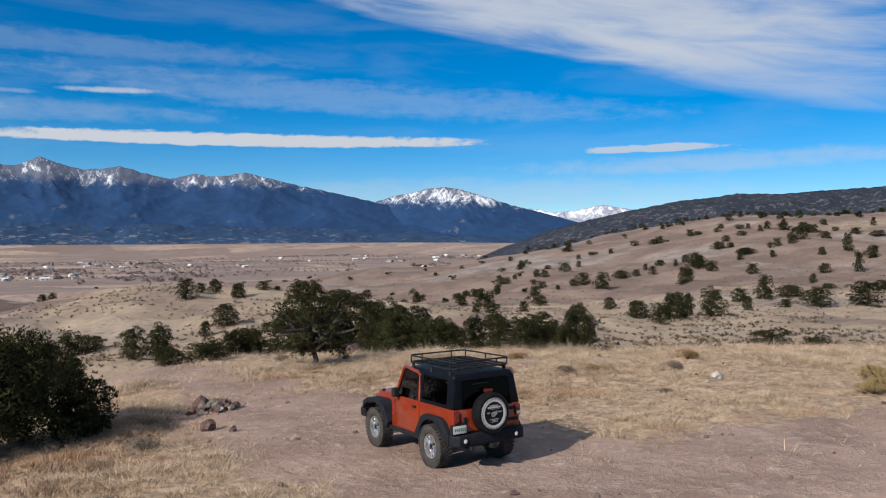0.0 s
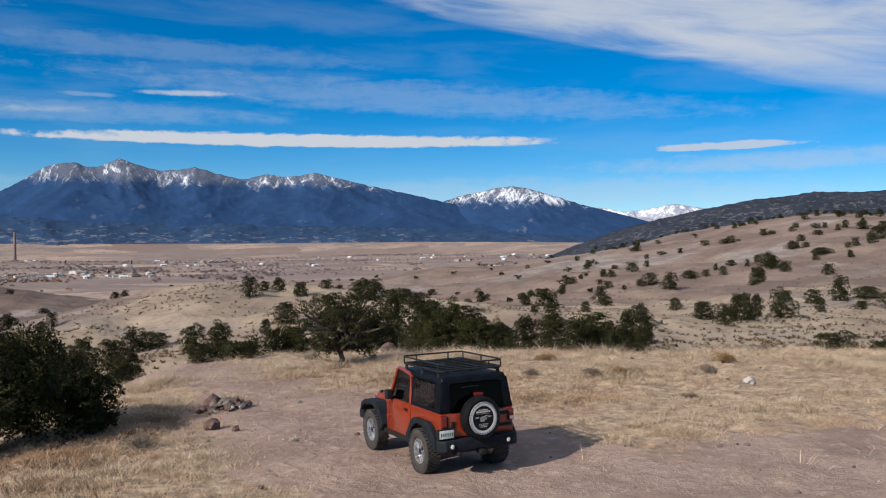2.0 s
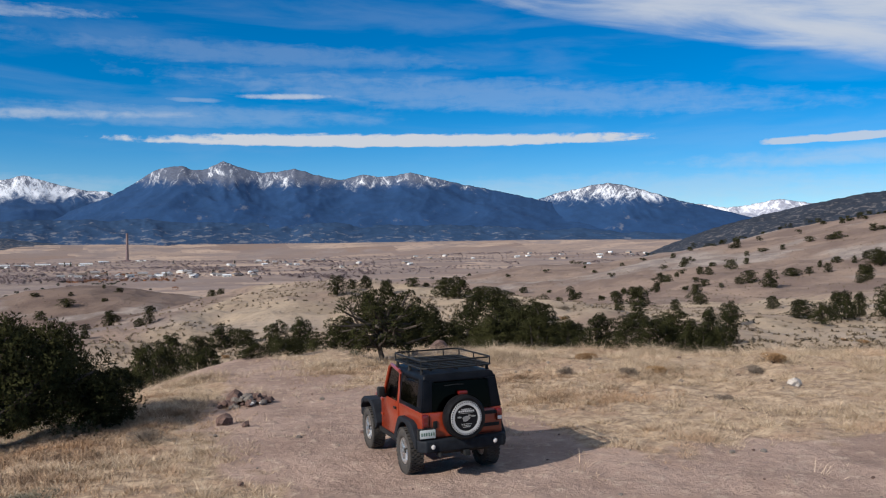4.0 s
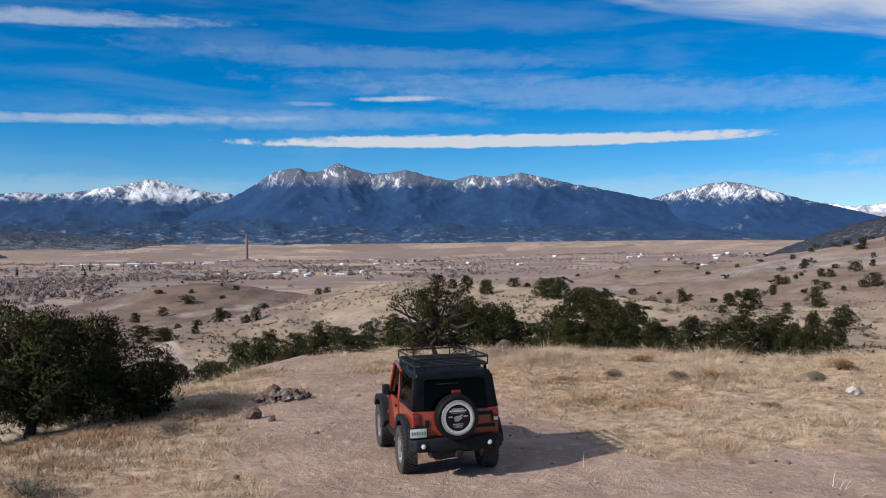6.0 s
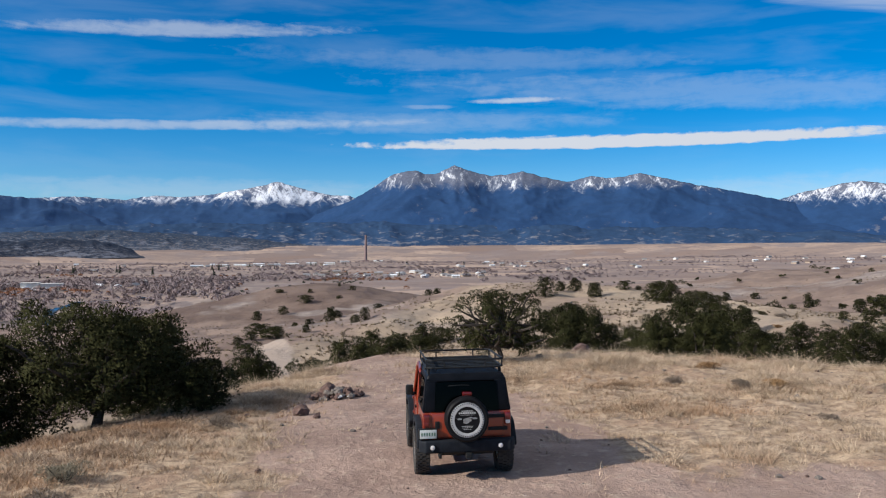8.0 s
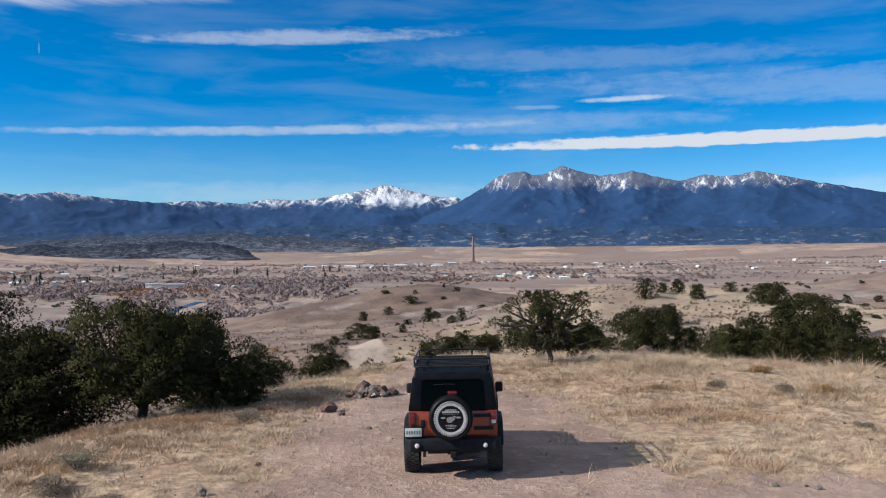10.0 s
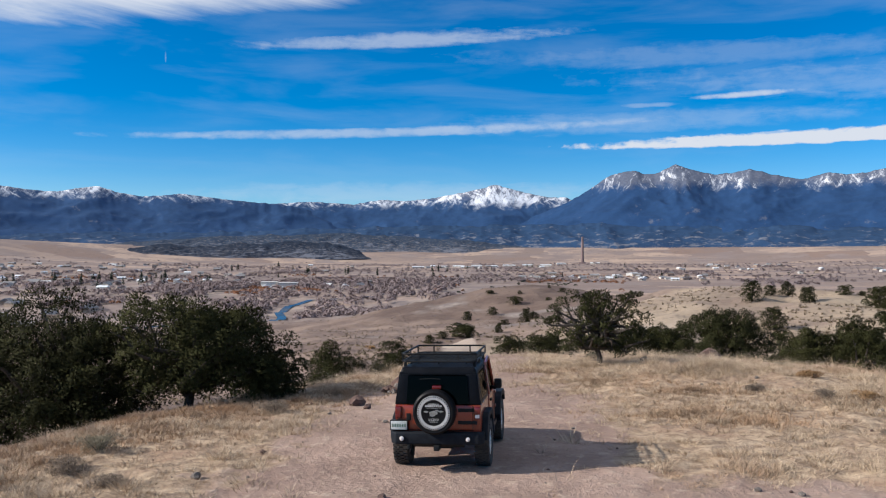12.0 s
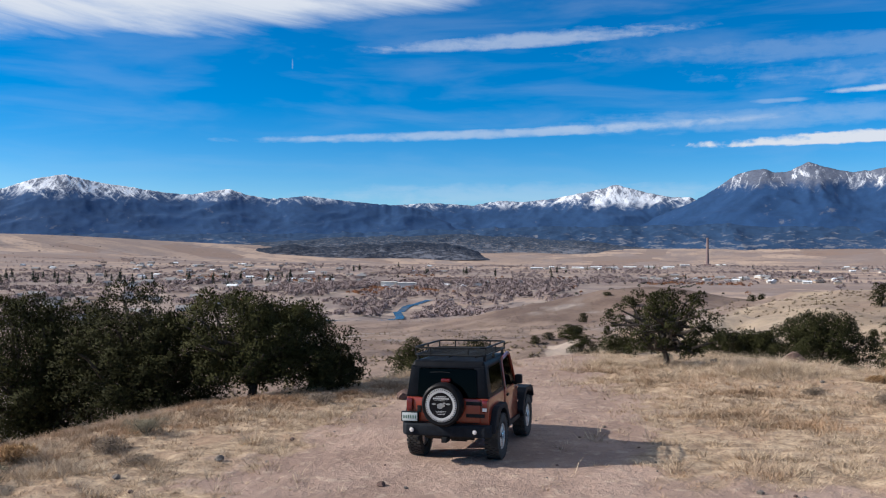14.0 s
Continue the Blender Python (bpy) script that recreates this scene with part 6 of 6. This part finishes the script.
faces = [(2 * k, 2 * k + 1, 2 * k + 3, 2 * k + 2) for k in range(66)]
tagged(new("water", mesh_from("water", verts, faces, water)), "blue river winding between bare trees", "river", kind="structure")


def grove(name, label, count, a0, a1, r0, r1, mat, size, seed, gate):
    """Bare trees in ragged lines and clumps over the valley floor."""
    rng = np.random.RandomState(seed)
    a, r = rng.uniform(a0, a1, count * 12), r0 * np.exp(rng.uniform(0, math.log(r1 / r0), count * 12))
    x, y = polar(a, r)
    f = waves(x, y * 0.7, 420, seed) * 0.6 + waves(x, y, 150, seed + 1) * 0.5
    pick = np.where(f + rng.uniform(-0.25, 0.25, len(x)) > gate)[0][:count]
    x, y, a, r = x[pick], y[pick], a[pick], r[pick]
    # open banks along the stream, and gaps before its two open reaches
    by_stream = np.hypot(x[:, None] - stream_x, y[:, None] - stream_y).min(1)
    before = np.zeros(len(x), bool)
    for sa, sr in zip(stream_a, stream_r):
        if 634 < sr < 710 or 795 < sr < 885:
            before |= (np.abs(a - sa) < 0.9) & (r < sr) & (r > sr - 85)
    keep = (by_stream > 14) & ~before
    x, y = x[keep], y[keep]
    h = size * rng.uniform(0.5, 1.3, len(x))
    c = np.stack([x, y, ground_z(x, y) + h * 0.45], 1)
    ob = new(name, tufts_mesh(name, c, h * 0.55, 84, size * 0.17, seed, mat, 1, 0.62, slim=0.36, rounded=False, skyward=0.9))
    return tagged(ob, label, "trees", kind="stuff")


grove("cottonwood_grove", "bare grey cottonwoods along the river", 1250, 2, 48, 640, 1450, WOOD_BARE, 8.0, 61, 0.5)
grove("cottonwood_grove", "bare grey trees round the houses", 1100, -16, 48, 1250, 2500, WOOD_BARE, 8.0, 62, 0.62)
grove("cottonwood_grove", "scattered bare trees on the far fields", 900, -34, 48, 1500, 3300, WOOD_BARE, 7.0, 65, 0.6)
grove("cottonwood_grove", "bare grey trees among the houses of the town", 900, 8, 50, 900, 2900, WOOD_BARE, 7.0, 68, 0.55)
grove("cottonwood_grove", "bare grey cottonwoods lining the river banks", 520, 12, 32, 590, 1150, WOOD_BARE, 7.0, 66, 0.25)
grove("willow_thicket", "reddish bare willows in the river bottom", 380, -4, 34, 800, 1800, WOOD_RED, 5.5, 63, 0.55)
grove("dark_brush", "dark evergreen brush across the valley", 300, -36, 50, 900, 3500, SPRUCE, 4.0, 64, 0.55)


def hedgerows(count, seed):
    """Rows of bare trees and scrub along the field edges, seen as thin broken lines."""
    rng = np.random.RandomState(seed)
    places, sizes = [], []
    for _ in range(count):
        a, r, turn = rng.uniform(-34, 50), 1500 * np.exp(rng.uniform(0, 0.92)), rng.choice([0.04, -0.05, 0.12])
        for step in range(rng.randint(14, 60)):
            if rng.uniform() < 0.25:
                continue
            x, y = polar(a + (step * 13.0 / r) * 57.3, r + step * 13.0 * turn)
            h = rng.uniform(2.0, 5.0)
            places.append((float(x), float(y), float(ground_z(x, y)) + h * 0.4))
            sizes.append(h * 0.8)
    ob = new("hedgerows", tufts_mesh("hedgerows", places, sizes, 34, 1.1, seed, WOOD_BARE, 1, 0.6, slim=0.4, rounded=False, skyward=0.9))
    return tagged(ob, "thin rows of bare trees along the field edges", "trees", kind="stuff")


hedgerows(90, 71)


def make_spruce(seed):
    rng = random.Random(seed)
    tree = new("spruce_tree")
    centres, radii = [], []
    for k in range(12):
        t = k / 11
        for _ in range(3 if t < 0.7 else 1):
            a, rr = rng.uniform(0, 6.283), 0.20 * (1 - t) * rng.uniform(0.4, 1)
            centres.append((rr * math.cos(a), rr * math.sin(a), 0.08 + 0.86 * t))
            radii.append(0.06 + 0.11 * (1 - t))
    crown = new("crown", tufts_mesh("crown", centres, radii, 8, 0.09, seed, SPRUCE, 1))
    crown.parent = tree
    bm = bmesh.new()
    tube(bm, [(0, 0, -0.05), (0, 0, 0.5), (0, 0, 0.95)], 0.025, 5, taper=0.3)
    part("trunk", bm, BARK, tree)
    return tagged(tree, "dark conical spruce in the valley", "tree", "valley spruces")


SPRUCES = [make_spruce(k) for k in range(2)]
for k, sp in enumerate(SPRUCES):
    x, y = (float(v) for v in polar(30 + k, 1420))
    sp.matrix_basis = pose(x, y, float(ground_z(x, y))) @ Matrix.Diagonal((13, 13, 15, 1))
for k in range(95):
    if k < 70:
        a, r = town.uniform(24, 46), town.uniform(1250, 1750)
    else:
        a, r = town.uniform(-12, 24), town.uniform(1500, 2600)
    x, y = (float(v) for v in polar(a, r))
    c = copy_thing(SPRUCES[k % 2], pose(x, y, float(ground_z(x, y)) - 0.3, 0, 0, town.uniform(0, 360)))
    h = town.uniform(9, 19)
    c.scale = (h * 0.9, h * 0.9, h)
